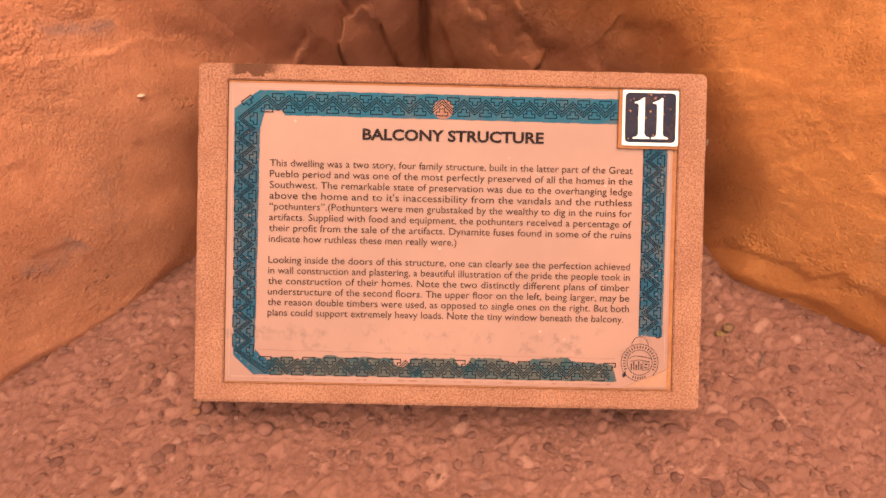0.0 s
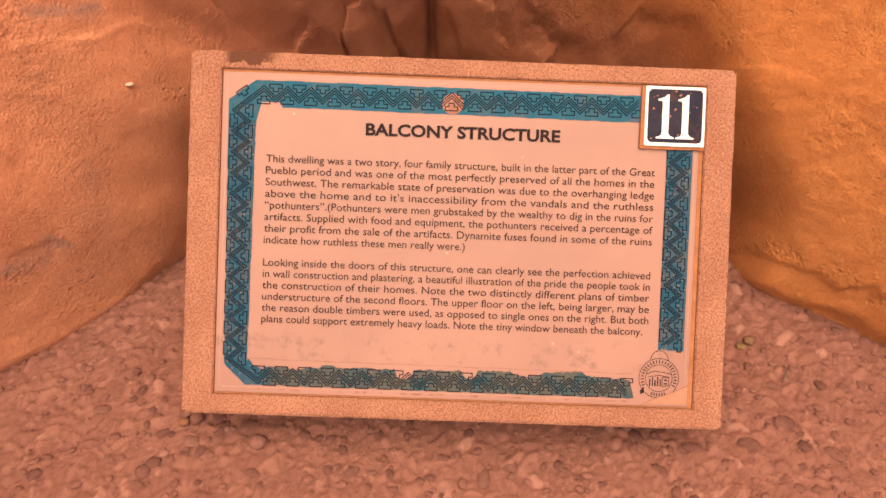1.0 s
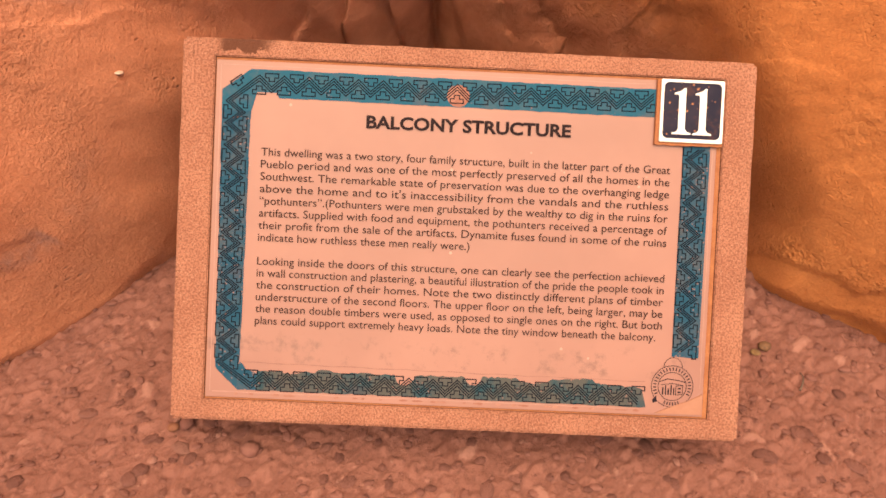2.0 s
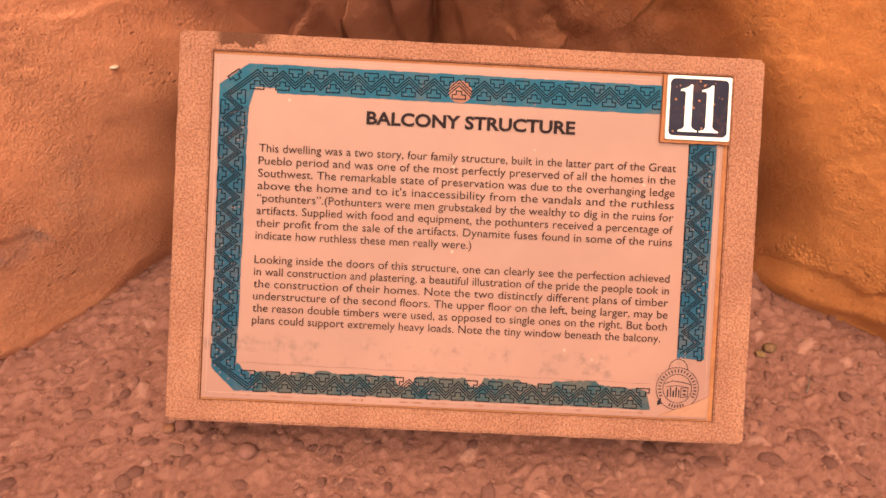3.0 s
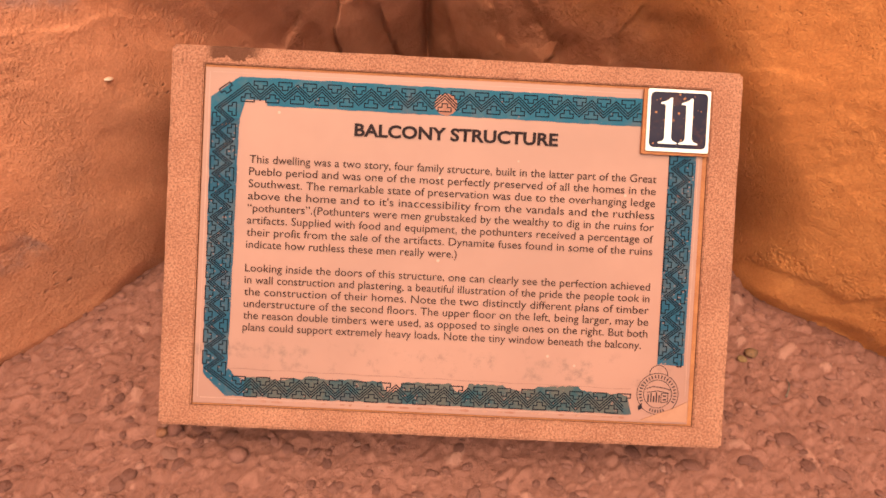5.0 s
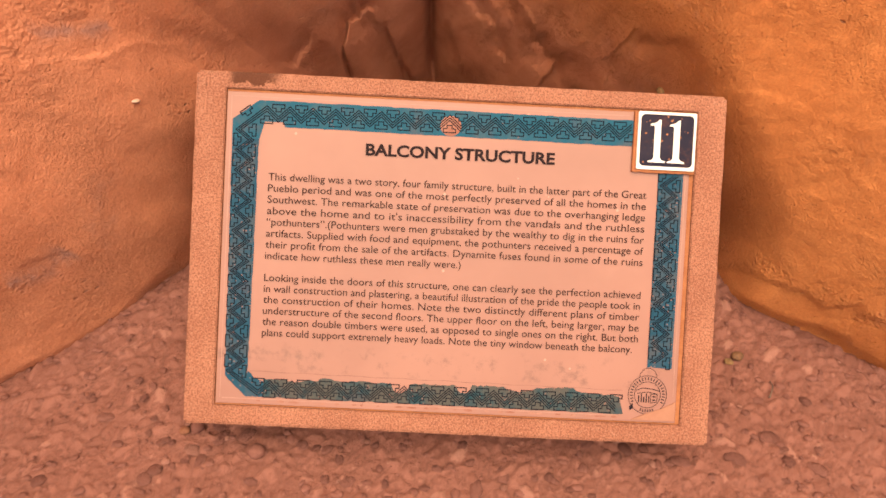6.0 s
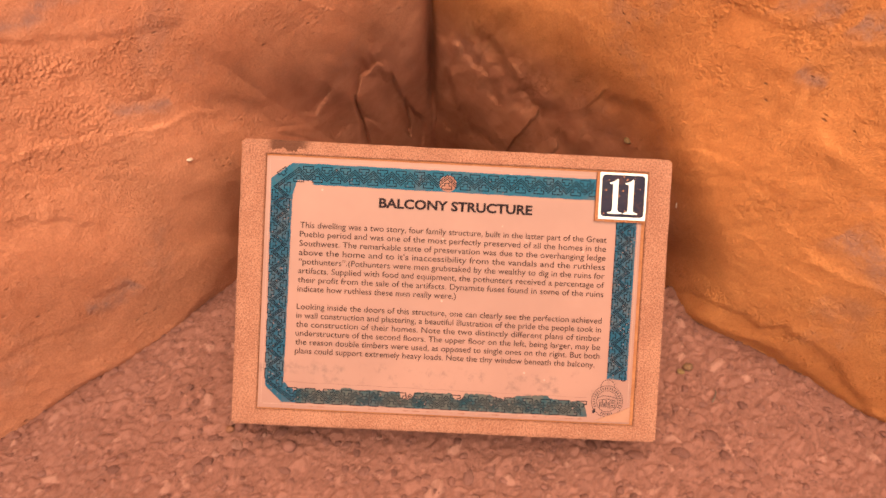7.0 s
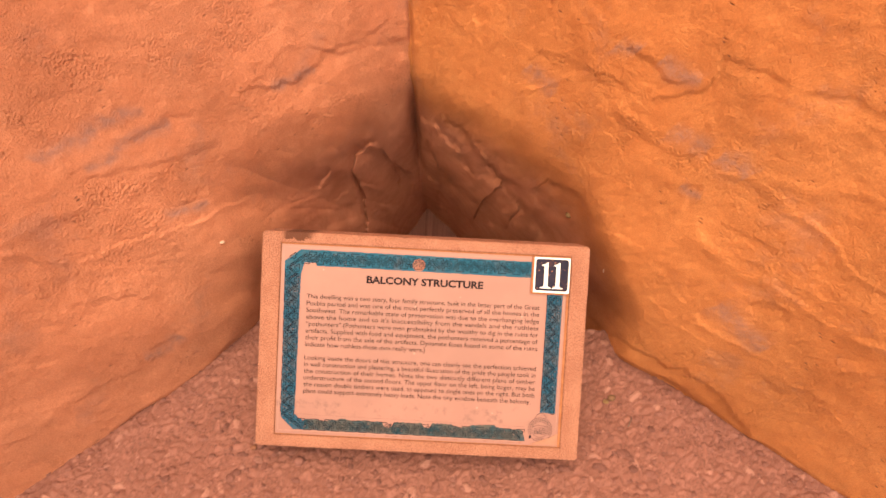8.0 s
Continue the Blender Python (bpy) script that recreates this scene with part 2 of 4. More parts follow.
def smooth(x):
    x = np.clip(x, 0, 1)
    return x * x * (3 - 2 * x)


def soft(x, w):
    return w * np.logaddexp(0, x / w)


def spread(lo, hi, step, far_lo, far_hi, grow=1.12):
    """Even steps from lo to hi and ever longer ones out to far_lo and far_hi."""
    mid = list(np.arange(lo, hi + step / 2, step))
    up, s = [mid[-1]], step
    while up[-1] < far_hi:
        s *= grow
        up.append(up[-1] + s)
    down, s = [mid[0]], step
    while down[-1] > far_lo:
        s *= grow
        down.append(down[-1] - s)
    return np.array(down[:0:-1] + mid + up[1:])


def grid_faces(nu, nv):
    a = np.arange(nu * nv).reshape(nv, nu)
    return np.stack([a[:-1, :-1], a[:-1, 1:], a[1:, 1:], a[1:, :-1]], -1).reshape(-1, 4).tolist()


def mesh_object(name, verts, faces, material, smooth_shade=True):
    me = bpy.data.meshes.new(name)
    me.from_pydata(verts.tolist() if hasattr(verts, "tolist") else verts, [], faces)
    me.materials.append(material)
    if smooth_shade:
        me.shade_smooth()
    me.update()
    return new(name, me)


def part(name, bm, material, parent, label="", smooth_shade=False):
    me = bpy.data.meshes.new(name)
    bm.to_mesh(me)
    bm.free()
    me.materials.append(material)
    if smooth_shade:
        me.shade_smooth()
    ob = new(name, me)
    ob.parent = parent
    return tagged(ob, label) if label else ob


# ---------------------------------------------------------------- the sign's own frame: x along it, y into it, z up it
LEAN_BACK, SIGN_W, SIGN_H, SIGN_T = 34.0, 0.457, 0.3045, 0.082
SIGN = pose(-SIGN_W / 2, 0, 0.045, -LEAN_BACK, 0, 0)


def to_world(x, y, z):
    m = np.array(SIGN)
    p = np.stack([x, y, z], -1)
    return p @ m[:3, :3].T + m[:3, 3]


# ---------------------------------------------------------------- rock walls: two faces that meet in a cleft behind the sign
def crease(z):
    return (0.5539 - 0.6 * (z - 0.386) - 0.148 + 0.44 * (z - 0.25)) / 2.36


def warp(x, z, seed):
    """The same places, shifted a little, so that straight lines come out ragged."""
    p = np.stack([x, z, x * 0 + seed], -1)
    return (x + 0.006 * fbm(p * 22, 3, seed) + 0.0022 * fbm(p * 110, 2, seed + 5),
            z + 0.006 * fbm(p * 22 + 50, 3, seed) + 0.0022 * fbm(p * 110 + 50, 2, seed + 7))


def near_line(x, z, pts):
    """Signed distance to a line of points (positive below a line that runs to +x) and a factor that fades to 0 at its ends."""
    best, side, fade = np.full(len(x), 9.0), np.zeros(len(x)), np.zeros(len(x))
    total, done = sum(math.dist(a, b) for a, b in zip(pts, pts[1:])), 0.0
    for a, b in zip(pts, pts[1:]):
        dx, dz = b[0] - a[0], b[1] - a[1]
        ln = math.hypot(dx, dz)
        s = np.clip(((x - a[0]) * dx + (z - a[1]) * dz) / ln ** 2, 0, 1)
        d = np.hypot(x - a[0] - s * dx, z - a[1] - s * dz)
        w = (done + s * ln) / total
        closer = d < best
        best = np.where(closer, d, best)
        side = np.where(closer, np.where(dx * (z - a[1]) - dz * (x - a[0]) > 0, -1.0, 1.0), side)
        fade = np.where(closer, smooth(w / 0.15) * smooth((1 - w) / 0.15), fade)
        done += ln
    return best * side, fade


def crack(x, z, pts, width, deep):
    d, fade = near_line(x, z, pts)
    return deep * np.exp(-(d / width) ** 2) * fade


def scarp(x, z, pts, high, reach):
    """A broken edge: the rock below the line steps back by high and comes forward again over reach."""
    d, fade = near_line(x, z, pts)
    return high * smooth(d / 0.0035 + 0.5) * np.exp(-np.maximum(d, 0) / reach) * fade


def ridge(x, z, pts, width):
    d, fade = near_line(x, z, pts)
    return np.exp(-(d / width) ** 2) * smooth(fade * 2)


def patches(x, z, seed, slant, size):
    """Flaked skin: broad plates of slightly different depth with ragged borders; depth in 0..1."""
    xw, zw = warp(x, z, seed)
    p = np.stack([x, z, x * 0 + seed], -1)
    xw, zw = xw + 0.02 * fbm(p * 9, 2, seed + 1), zw + 0.02 * fbm(p * 9 + 30, 2, seed + 2)
    a, b = (xw * slant[0] + zw * slant[1]) / size * 0.55, (-xw * slant[1] + zw * slant[0]) / size * 1.3
    f1, f2, val = cells(np.stack([a, b], -1), seed)
    rim = f2 - f1
    return val * smooth(rim / 0.10)


def crumbs(x, z, seed, scale):
    """Rounded grains, 0..1."""
    p = np.stack([x, z, x * 0], -1)
    f1, f2, val = cells(p[:, :2] * scale + 0.4 * fbm(p * scale * 0.6, 2, seed)[:, None], seed + 1)
    return smooth((f2 - f1) / 0.6) * (0.3 + 0.7 * val)


def grit_on(x, z, seed, slant, lines):
    """How crumbled the skin is, 0..1: along given ridges and in scattered slanting bands."""
    p = np.stack([x, z, x * 0 + seed], -1)
    q = np.stack([(x * slant[0] + z * slant[1]) * 5, (-x * slant[1] + z * slant[0]) * 15, x * 0 + seed], -1)
    xw, zw = warp(x, z, seed + 3)
    g = 0.75 * smooth((fbm(q + 7, 4, seed + 90, 0.6) - 0.25) / 0.45) * smooth((fbm(p * 6, 3, seed + 91) + 0.2) / 0.5)
    for pts, width in lines:
        g = np.maximum(g, ridge(xw, zw, pts, width))
    return g * smooth((fbm(p * 45, 3, seed + 92, 0.65) + 0.25) / 0.7)


def rock_detail(x, z, seed, slant, grit):
    """Undulation, slanting beds, flaked plates and crumbled bands of sandstone; metres of depth."""
    p = np.stack([x, z, x * 0 + seed], -1)
    along, across = x * slant[0] + z * slant[1], -x * slant[1] + z * slant[0]
    q = np.stack([along * 4, across * 17, x * 0 + seed], -1)
    d = 0.009 * fbm(p * 4.5, 3, seed) + 0.0018 * fbm(p * 17, 4, seed + 20, 0.6)
    d += 0.0010 * fbm(q, 4, seed + 40)
    val = patches(x, z, seed + 60, slant, 0.13)
    d += 0.0030 * (val - 0.5) * smooth((fbm(p * 7, 2, seed + 66) + 0.35) / 0.4)
    val = patches(x, z, seed + 70, slant, 0.05)
    d += 0.0013 * (val - 0.5) * smooth((fbm(p * 8 + 4, 2, seed + 67) + 0.1) / 0.4)
    d += 0.0010 * fbm(p * 85, 3, seed + 80, 0.6)
    return d - grit * 0.0013 * crumbs(x, z, seed + 95, 210)


def plates(x, z, seed, size, slant):
    """Broken blocks with dark joints, for the hollow."""
    wob = 0.25 * fbm(np.stack([x * 25, z * 25, x * 0 + seed], -1), 2, seed)
    a, b = (x * slant[0] + z * slant[1]) / size * 0.5 + wob, (-x * slant[1] + z * slant[0]) / size * 1.5 + wob
    f1, f2, val = cells(np.stack([a, b], -1), seed)
    return 0.020 * (val - 0.5) * smooth((f2 - f1) / 0.25) + 0.003 * (1 - smooth((f2 - f1) / 0.05)) + 0.014 * f1 * (val - 0.3)


def folds(x, z, seed, slant):
    """Sharp slanting slabs, one behind the other."""
    a, b = x * slant[0] + z * slant[1], -x * slant[1] + z * slant[0]
    q = np.stack([a * 6, b * 20, x * 0 + seed], -1)
    f = np.abs(fbm(q, 2, seed)) + 0.25 * np.abs(fbm(q * 2.7, 2, seed + 3))
    return 0.011 * (1 - np.clip(f * 1.5, 0, 1.3)) - 0.004


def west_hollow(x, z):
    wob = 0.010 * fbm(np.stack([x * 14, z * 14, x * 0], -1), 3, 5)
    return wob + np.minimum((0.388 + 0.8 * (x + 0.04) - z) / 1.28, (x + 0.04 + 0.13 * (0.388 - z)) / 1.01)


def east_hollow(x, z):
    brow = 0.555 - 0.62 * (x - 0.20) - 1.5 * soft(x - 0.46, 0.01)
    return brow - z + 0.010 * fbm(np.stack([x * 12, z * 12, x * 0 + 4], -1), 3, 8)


def pit(x, z):
    """The deep end of the hollow, low in the cleft."""
    return 0.10 * np.exp(-((x - 0.205 - 0.45 * (0.41 - z)) / 0.075) ** 2) * smooth((0.43 - z) / 0.12)


WEST_RIDGES = ([(-0.22, 0.305), (-0.121, 0.383), (-0.05, 0.44)], 0.011), ([(-0.22, 0.475), (-0.137, 0.509), (-0.07, 0.555)], 0.014), ([(-0.08, 0.22), (-0.045, 0.30), (-0.02, 0.36)], 0.016)
EAST_RIDGES = (([(0.450, 0.500), (0.543, 0.443), (0.60, 0.412)], 0.010), ([(0.515, 0.446), (0.596, 0.401), (0.66, 0.370)], 0.012),
               ([(0.37, 0.578), (0.453, 0.542), (0.51, 0.500)], 0.010), ([(0.49, 0.47), (0.50, 0.40), (0.51, 0.34)], 0.014), ([(0.50, 0.185), (0.56, 0.155), (0.64, 0.112), (0.74, 0.062)], 0.012))


def west_grit(x, z):
    return grit_on(x, z, 11, (0.80, 0.60), WEST_RIDGES)


def east_grit(x, z):
    return grit_on(x, z, 23, (0.82, -0.57), EAST_RIDGES)


def west_stain(x, z):
    """Grey mineral streaks slanting across the face."""
    xw, zw = warp(x, z, 301)
    g = ridge(xw, zw, [(-0.185, 0.372), (-0.14, 0.412), (-0.10, 0.445)], 0.006)
    for pts, w in (([(-0.215, 0.382), (-0.17, 0.42), (-0.13, 0.452)], 0.007), ([(-0.118, 0.318), (-0.101, 0.329), (-0.082, 0.337)], 0.006),
                   ([(-0.20, 0.565), (-0.165, 0.578), (-0.13, 0.595)], 0.009), ([(-0.01, 0.500), (0.026, 0.526), (0.05, 0.545)], 0.005),
                   ([(-0.17, 0.112), (-0.144, 0.128), (-0.12, 0.145)], 0.008)):
        g = np.maximum(g, ridge(xw, zw, pts, w))
    return g


def east_stain(x, z):
    xw, zw = warp(x, z, 302)
    g = ridge(xw, zw, [(0.51, 0.545), (0.535, 0.531), (0.56, 0.520)], 0.009)
    for pts, w in (([(0.535, 0.470), (0.557, 0.450), (0.585, 0.437)], 0.010), ([(0.592, 0.434), (0.607, 0.424), (0.625, 0.41)], 0.009),
                   ([(0.560, 0.397), (0.573, 0.390), (0.588, 0.382)], 0.007), ([(0.355, 0.556), (0.372, 0.544), (0.40, 0.525)], 0.009),
                   ([(0.63, 0.235), (0.667, 0.202), (0.70, 0.18)], 0.012), ([(0.46, 0.575), (0.475, 0.565), (0.49, 0.56)], 0.008)):
        g = np.maximum(g, ridge(xw, zw, pts, w))
    return g


def west_depth(x, z):
    d = 0.018 + 1.3 * (x + 0.1) - 0.44 * (z - 0.25)
    d += soft(0.17 - z, 0.02) * 0.52
    inside = west_hollow(x, z)
    d += 2.3 * soft(inside, 0.016) * smooth((z + 0.05) / 0.14)
    d += 0.13 * smooth((x + 0.055) / 0.06) * smooth((0.29 - z) / 0.10) + pit(x, z)
    d += 0.34 * soft(x + 0.165, 0.02) * smooth((0.17 - z) / 0.10)
    hollow = smooth((inside - 0.01) / 0.05)
    d += 1.3 * hollow * folds(x, z, 91, (0.70, 0.71))
    d += (1 + 0.4 * hollow) * rock_detail(x, z, 11, (0.80, 0.60), west_grit(x, z)) + 0.6 * hollow * plates(x, z, 31, 0.085, (0.75, 0.66))
    xw, zw = warp(x, z, 311)
    # arched crack round a loose flake, and a step where it has broken away
    d += crack(xw, zw, [(0.130, 0.466), (0.108, 0.450), (0.091, 0.430), (0.083, 0.395), (0.084, 0.352), (0.089, 0.310), (0.09, 0.25)], 0.0028, 0.030)
    d -= scarp(xw, zw, [(0.130, 0.466), (0.108, 0.450), (0.091, 0.430), (0.083, 0.395), (0.084, 0.352), (0.089, 0.310), (0.09, 0.25)], 0.006, 0.05)
    d += scarp(xw, zw, [(0.128, 0.455), (0.142, 0.425), (0.165, 0.412), (0.19, 0.41)], 0.028, 0.05)
    d += crack(xw, zw, [(0.147, 0.43), (0.150, 0.40), (0.149, 0.375)], 0.0028, 0.025)
    d += crack(xw, zw, [(0.02, 0.36), (0.045, 0.403), (0.052, 0.412)], 0.003, 0.014)
    # ledge slanting up to the cleft, and short flake edges
    d += scarp(xw, zw, [(-0.04, 0.486), (0.026, 0.528), (0.060, 0.568), (0.105, 0.592), (0.158, 0.653)], 0.0045, 0.018)
    d += scarp(xw, zw, [(-0.15, 0.405), (-0.11, 0.44), (-0.08, 0.455)], 0.003, 0.012) + scarp(xw, zw, [(-0.20, 0.35), (-0.16, 0.372), (-0.11, 0.39), (-0.06, 0.43)], 0.0030, 0.015)
    d += scarp(xw, zw, [(-0.12, 0.325), (-0.098, 0.336), (-0.085, 0.37)], 0.004, 0.012) + scarp(xw, zw, [(-0.22, 0.20), (-0.166, 0.212), (-0.14, 0.205)], 0.003, 0.012)
    d += scarp(xw, zw, [(-0.25, 0.05), (-0.197, 0.082), (-0.16, 0.10)], 0.003, 0.012) + scarp(xw, zw, [(-0.16, 0.12), (-0.144, 0.132), (-0.125, 0.142)], 0.005, 0.010)
    d += scarp(xw, zw, [(-0.10, 0.09), (-0.06, 0.145), (-0.045, 0.20), (-0.03, 0.25)], 0.006, 0.03) + crack(xw, zw, [(-0.055, 0.19), (-0.042, 0.214), (-0.036, 0.24)], 0.005, 0.008)
    # the low edge, undercut where it meets the ground
    foot = 0.042 + 0.83 * (x + 0.153) + 0.006 * fbm(np.stack([x * 14, z * 2, x * 0], -1), 4, 15)
    d += 0.013 * smooth((foot + 0.007 - z) / 0.009) * smooth((-0.02 - x) / 0.04)
    d += 0.016 * fbm(np.stack([x * 0, z * 13, x * 0 + 3], -1), 3, 16) * smooth((x - 0.10) / 0.06)
    gap = x - crease(z)
    d += 0.05 * np.exp(-((gap + 0.003) / 0.006) ** 2) * smooth((z - 0.42) / 0.04) * smooth((0.56 - z) / 0.04)
    return d + 0.012 * np.exp(-(gap / 0.003) ** 2)


def east_depth(x, z):
    d = -0.0535 - 1.06 * (x - 0.573) - 0.6 * (z - 0.386)
    d += soft(0.2 - z, 0.03) * 0.46
    inside = east_hollow(x, z)
    side = smooth((0.60 - x) / 0.10)
    hollow = smooth(inside / 0.05) * side
    d += 2.2 * soft(inside, 0.010) * smooth((z - 0.1) / 0.12) * side
    d += (1 + 0.5 * hollow) * rock_detail(x, z, 23, (0.82, -0.57), east_grit(x, z)) + 0.45 * hollow * plates(x, z, 57, 0.075, (0.80, -0.60))
    d += 2.4 * hollow * folds(x, z, 77, (0.66, -0.75)) + 0.11 * smooth((0.56 - x) / 0.06) * smooth((0.25 - z) / 0.08) + pit(x, z)
    xw, zw = warp(x, z, 321)
    # a flake edge curving over the lichen
    d += scarp(xw, zw, [(0.395, 0.383), (0.412, 0.396), (0.442, 0.384), (0.468, 0.362), (0.482, 0.330), (0.49, 0.30)], 0.014, 0.035)
    d += crack(xw, zw, [(0.385, 0.372), (0.395, 0.350), (0.382, 0.325), (0.378, 0.30)], 0.004, 0.012)
    # slabs folded one over another inside the hollow
    d += scarp(xw, zw, [(0.205, 0.480), (0.225, 0.440), (0.256, 0.412), (0.296, 0.375), (0.33, 0.335)], 0.026, 0.030)
    d += scarp(xw, zw, [(0.235, 0.510), (0.275, 0.485), (0.312, 0.447), (0.336, 0.415), (0.357, 0.398), (0.39, 0.385)], 0.022, 0.026)
    d += scarp(xw, zw, [(0.355, 0.402), (0.347, 0.375), (0.333, 0.350), (0.32, 0.31)], -0.018, 0.04)
    d += crack(xw, zw, [(0.215, 0.50), (0.25, 0.475), (0.29, 0.43), (0.31, 0.40)], 0.0040, 0.010)
    # broken edges on the open face
    d += scarp(xw, zw, [(0.465, 0.575), (0.507, 0.549), (0.527, 0.522), (0.555, 0.520)], 0.0050, 0.014)
    d += scarp(xw, zw, [(0.495, 0.500), (0.539, 0.503), (0.562, 0.510), (0.568, 0.530), (0.572, 0.545), (0.599, 0.530), (0.626, 0.515), (0.640, 0.500)], 0.0050, 0.022)
    d += scarp(xw, zw, [(0.640, 0.508), (0.683, 0.490), (0.72, 0.468), (0.78, 0.44)], 0.0035, 0.02)
    d += scarp(xw, zw, [(0.46, 0.495), (0.50, 0.463), (0.543, 0.441), (0.585, 0.425)], 0.0032, 0.018) + scarp(xw, zw, [(0.565, 0.395), (0.58, 0.392), (0.583, 0.38)], 0.004, 0.010)
    d += scarp(xw, zw, [(0.36, 0.582), (0.40, 0.568), (0.453, 0.540), (0.50, 0.505)], 0.0026, 0.016) + scarp(xw, zw, [(0.60, 0.35), (0.65, 0.325), (0.67, 0.31)], 0.003, 0.012)
    d += scarp(xw, zw, [(0.665, 0.25), (0.69, 0.245), (0.70, 0.23)], 0.005, 0.008) + scarp(xw, zw, [(0.69, 0.14), (0.72, 0.125), (0.74, 0.11)], 0.005, 0.010)
    # the foot: the face breaks off over a low worn strip, which is undercut where it meets the ground
    foot = 0.113 - 0.5 * (x - 0.563) + 0.008 * fbm(np.stack([x * 14, z * 2, x * 0], -1), 4, 12) + 0.010 * smooth((0.54 - x) / 0.05)
    run = smooth((x - 0.49) / 0.04)
    tongue = 0.030 * smooth((0.86 - x) / 0.3) + 0.010 * fbm(np.stack([x * 20, z * 6, x * 0], -1), 3, 13)
    edge = 0.3 + smooth((fbm(np.stack([x * 11, z * 4, x * 0], -1), 3, 18) + 0.4) / 0.6)
    d += run * 0.007 * edge * smooth((foot + tongue - zw) / 0.004 + 0.5) * smooth((0.90 - x) / 0.25)
    d += 0.010 * smooth((0.57 - x) / 0.04) * np.exp(-((zw - foot - tongue) / 0.008) ** 2) * run
    d += run * 0.016 * smooth((foot + 0.004 - z) / 0.010)
    gap = x - crease(z)
    d += 0.06 * np.exp(-((gap + 0.002) / 0.0065) ** 2) * smooth((z - 0.40) / 0.05) * smooth((0.57 - z) / 0.05)
    return d + 0.012 * np.exp(-(gap / 0.003) ** 2)


def rock_wall(name, xs, zs, depth, grit, stain, bed, material, label):
    gx, gz = (a.ravel() for a in np.meshgrid(xs, zs))
    gy = depth(gx, gz)
    nu, nv = len(xs), len(zs)
    verts = to_world(gx, gy, gz)
    a = np.arange(nu * nv).reshape(nv, nu)
    rim = np.concatenate([a[0, :-1], a[:-1, -1], a[-1, :0:-1], a[:0:-1, 0]])
    back = to_world(gx[rim], np.full(len(rim), gy.max() + 0.4), gz[rim])
    n = len(verts)
    faces = grid_faces(nu, nv)
    for i in range(len(rim)):
        j = (i + 1) % len(rim)
        faces.append([int(rim[j]), int(rim[i]), n + i, n + j])
    faces.append([n + i for i in range(len(rim) - 1, -1, -1)])
    ob = mesh_object(name, np.vstack([verts, back]), faces, material)
    for key, rule in (("grit", grit), ("stain", stain), ("hollow_shade", bed)):
        values = ob.data.attributes.new(key, "FLOAT", "POINT").data
        values.foreach_set("value", np.concatenate([rule(gx, gz), np.zeros(len(rim))]).astype(np.float32))
    return tagged(ob, label, "rock wall", kind="structure")


ZS = spread(-0.10, 0.72, 0.0020, -0.30, 2.4)
# the lambda of each wall spreads the painted shade over its hollow
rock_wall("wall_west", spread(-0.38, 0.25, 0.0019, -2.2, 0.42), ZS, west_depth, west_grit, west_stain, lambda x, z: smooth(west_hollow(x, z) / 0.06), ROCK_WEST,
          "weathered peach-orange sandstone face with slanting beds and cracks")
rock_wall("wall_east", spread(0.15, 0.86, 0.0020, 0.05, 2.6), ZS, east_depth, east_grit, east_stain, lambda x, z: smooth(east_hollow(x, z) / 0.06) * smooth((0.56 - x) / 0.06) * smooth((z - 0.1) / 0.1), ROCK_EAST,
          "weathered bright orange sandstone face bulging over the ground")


# ---------------------------------------------------------------- ground
def ground_level(x, y):
    """The slope without its grit."""
    z = -0.011 + 0.017 * np.clip(x, -1, 1) + 0.2 * np.clip(y, -0.35, 0.30)
    z = z - 2.2 * np.clip(y - 0.27, 0, 0.14) * smooth((0.36 - np.abs(x)) / 0.1) * smooth((1.2 - y) / 0.3)
    p = np.stack([x, y, x * 0], -1)
    return z + 0.006 * fbm(p * 6, 3, 70) * smooth((3 - np.abs(x)) / 2)


def packed_stones(x, y):
    """Two sizes of stones bedded side by side: height, joint (1 in the seams) and a random tone for each stone."""
    p = np.stack([x, y, x * 0], -1)
    f1, f2, val = cells(p[:, :2] * 78 + 0.45 * fbm(p * 60, 2, 71)[:, None], 72)
    g1, g2, gv = cells(p[:, :2] * 165 + 0.5 * fbm(p * 100, 2, 75)[:, None], 76)
    fine = val < 0.42
    seam = np.where(fine, 1 - smooth((g2 - g1) / 0.30), 1 - smooth((f2 - f1) / 0.22))
    dome = np.where(fine, 0.0020 * smooth((g2 - g1) / 0.7) * (0.4 + gv), 0.0046 * smooth((f2 - f1) / 0.75) * (0.25 + 0.75 * val))
    return dome + 0.0010 * fbm(p * 190, 2, 73), seam, np.where(fine, gv, (val - 0.42) / 0.58)


def ground_height(x, y):
    near = smooth((1.2 - np.hypot(x, y)) / 0.3)
    return ground_level(x, y) + near * packed_stones(x, y)[0]


gxs, gys = spread(-0.62, 0.66, 0.0022, -150, 150, 1.25), spread(-0.30, 0.28, 0.0022, -150, 60, 1.25)
gx, gy = (a.ravel() for a in np.meshgrid(gxs, gys))
ground = mesh_object("ground", np.stack([gx, gy, ground_height(gx, gy)], -1), grid_faces(len(gxs), len(gys)), GROUND)
for key, values in zip(("joint", "tone"), packed_stones(gx, gy)[1:]):
    ground.data.attributes.new(key, "FLOAT", "POINT").data.foreach_set("value", values.astype(np.float32))
tagged(ground, "gritty reddish-brown ground of cemented gravel sloping gently", "ground", kind="structure")


# ---------------------------------------------------------------- the sign
sign = new("information_sign")
sign.matrix_world = SIGN
tagged(sign, "concrete plaque with faded printed panel leaning back in rock cleft", "sign")
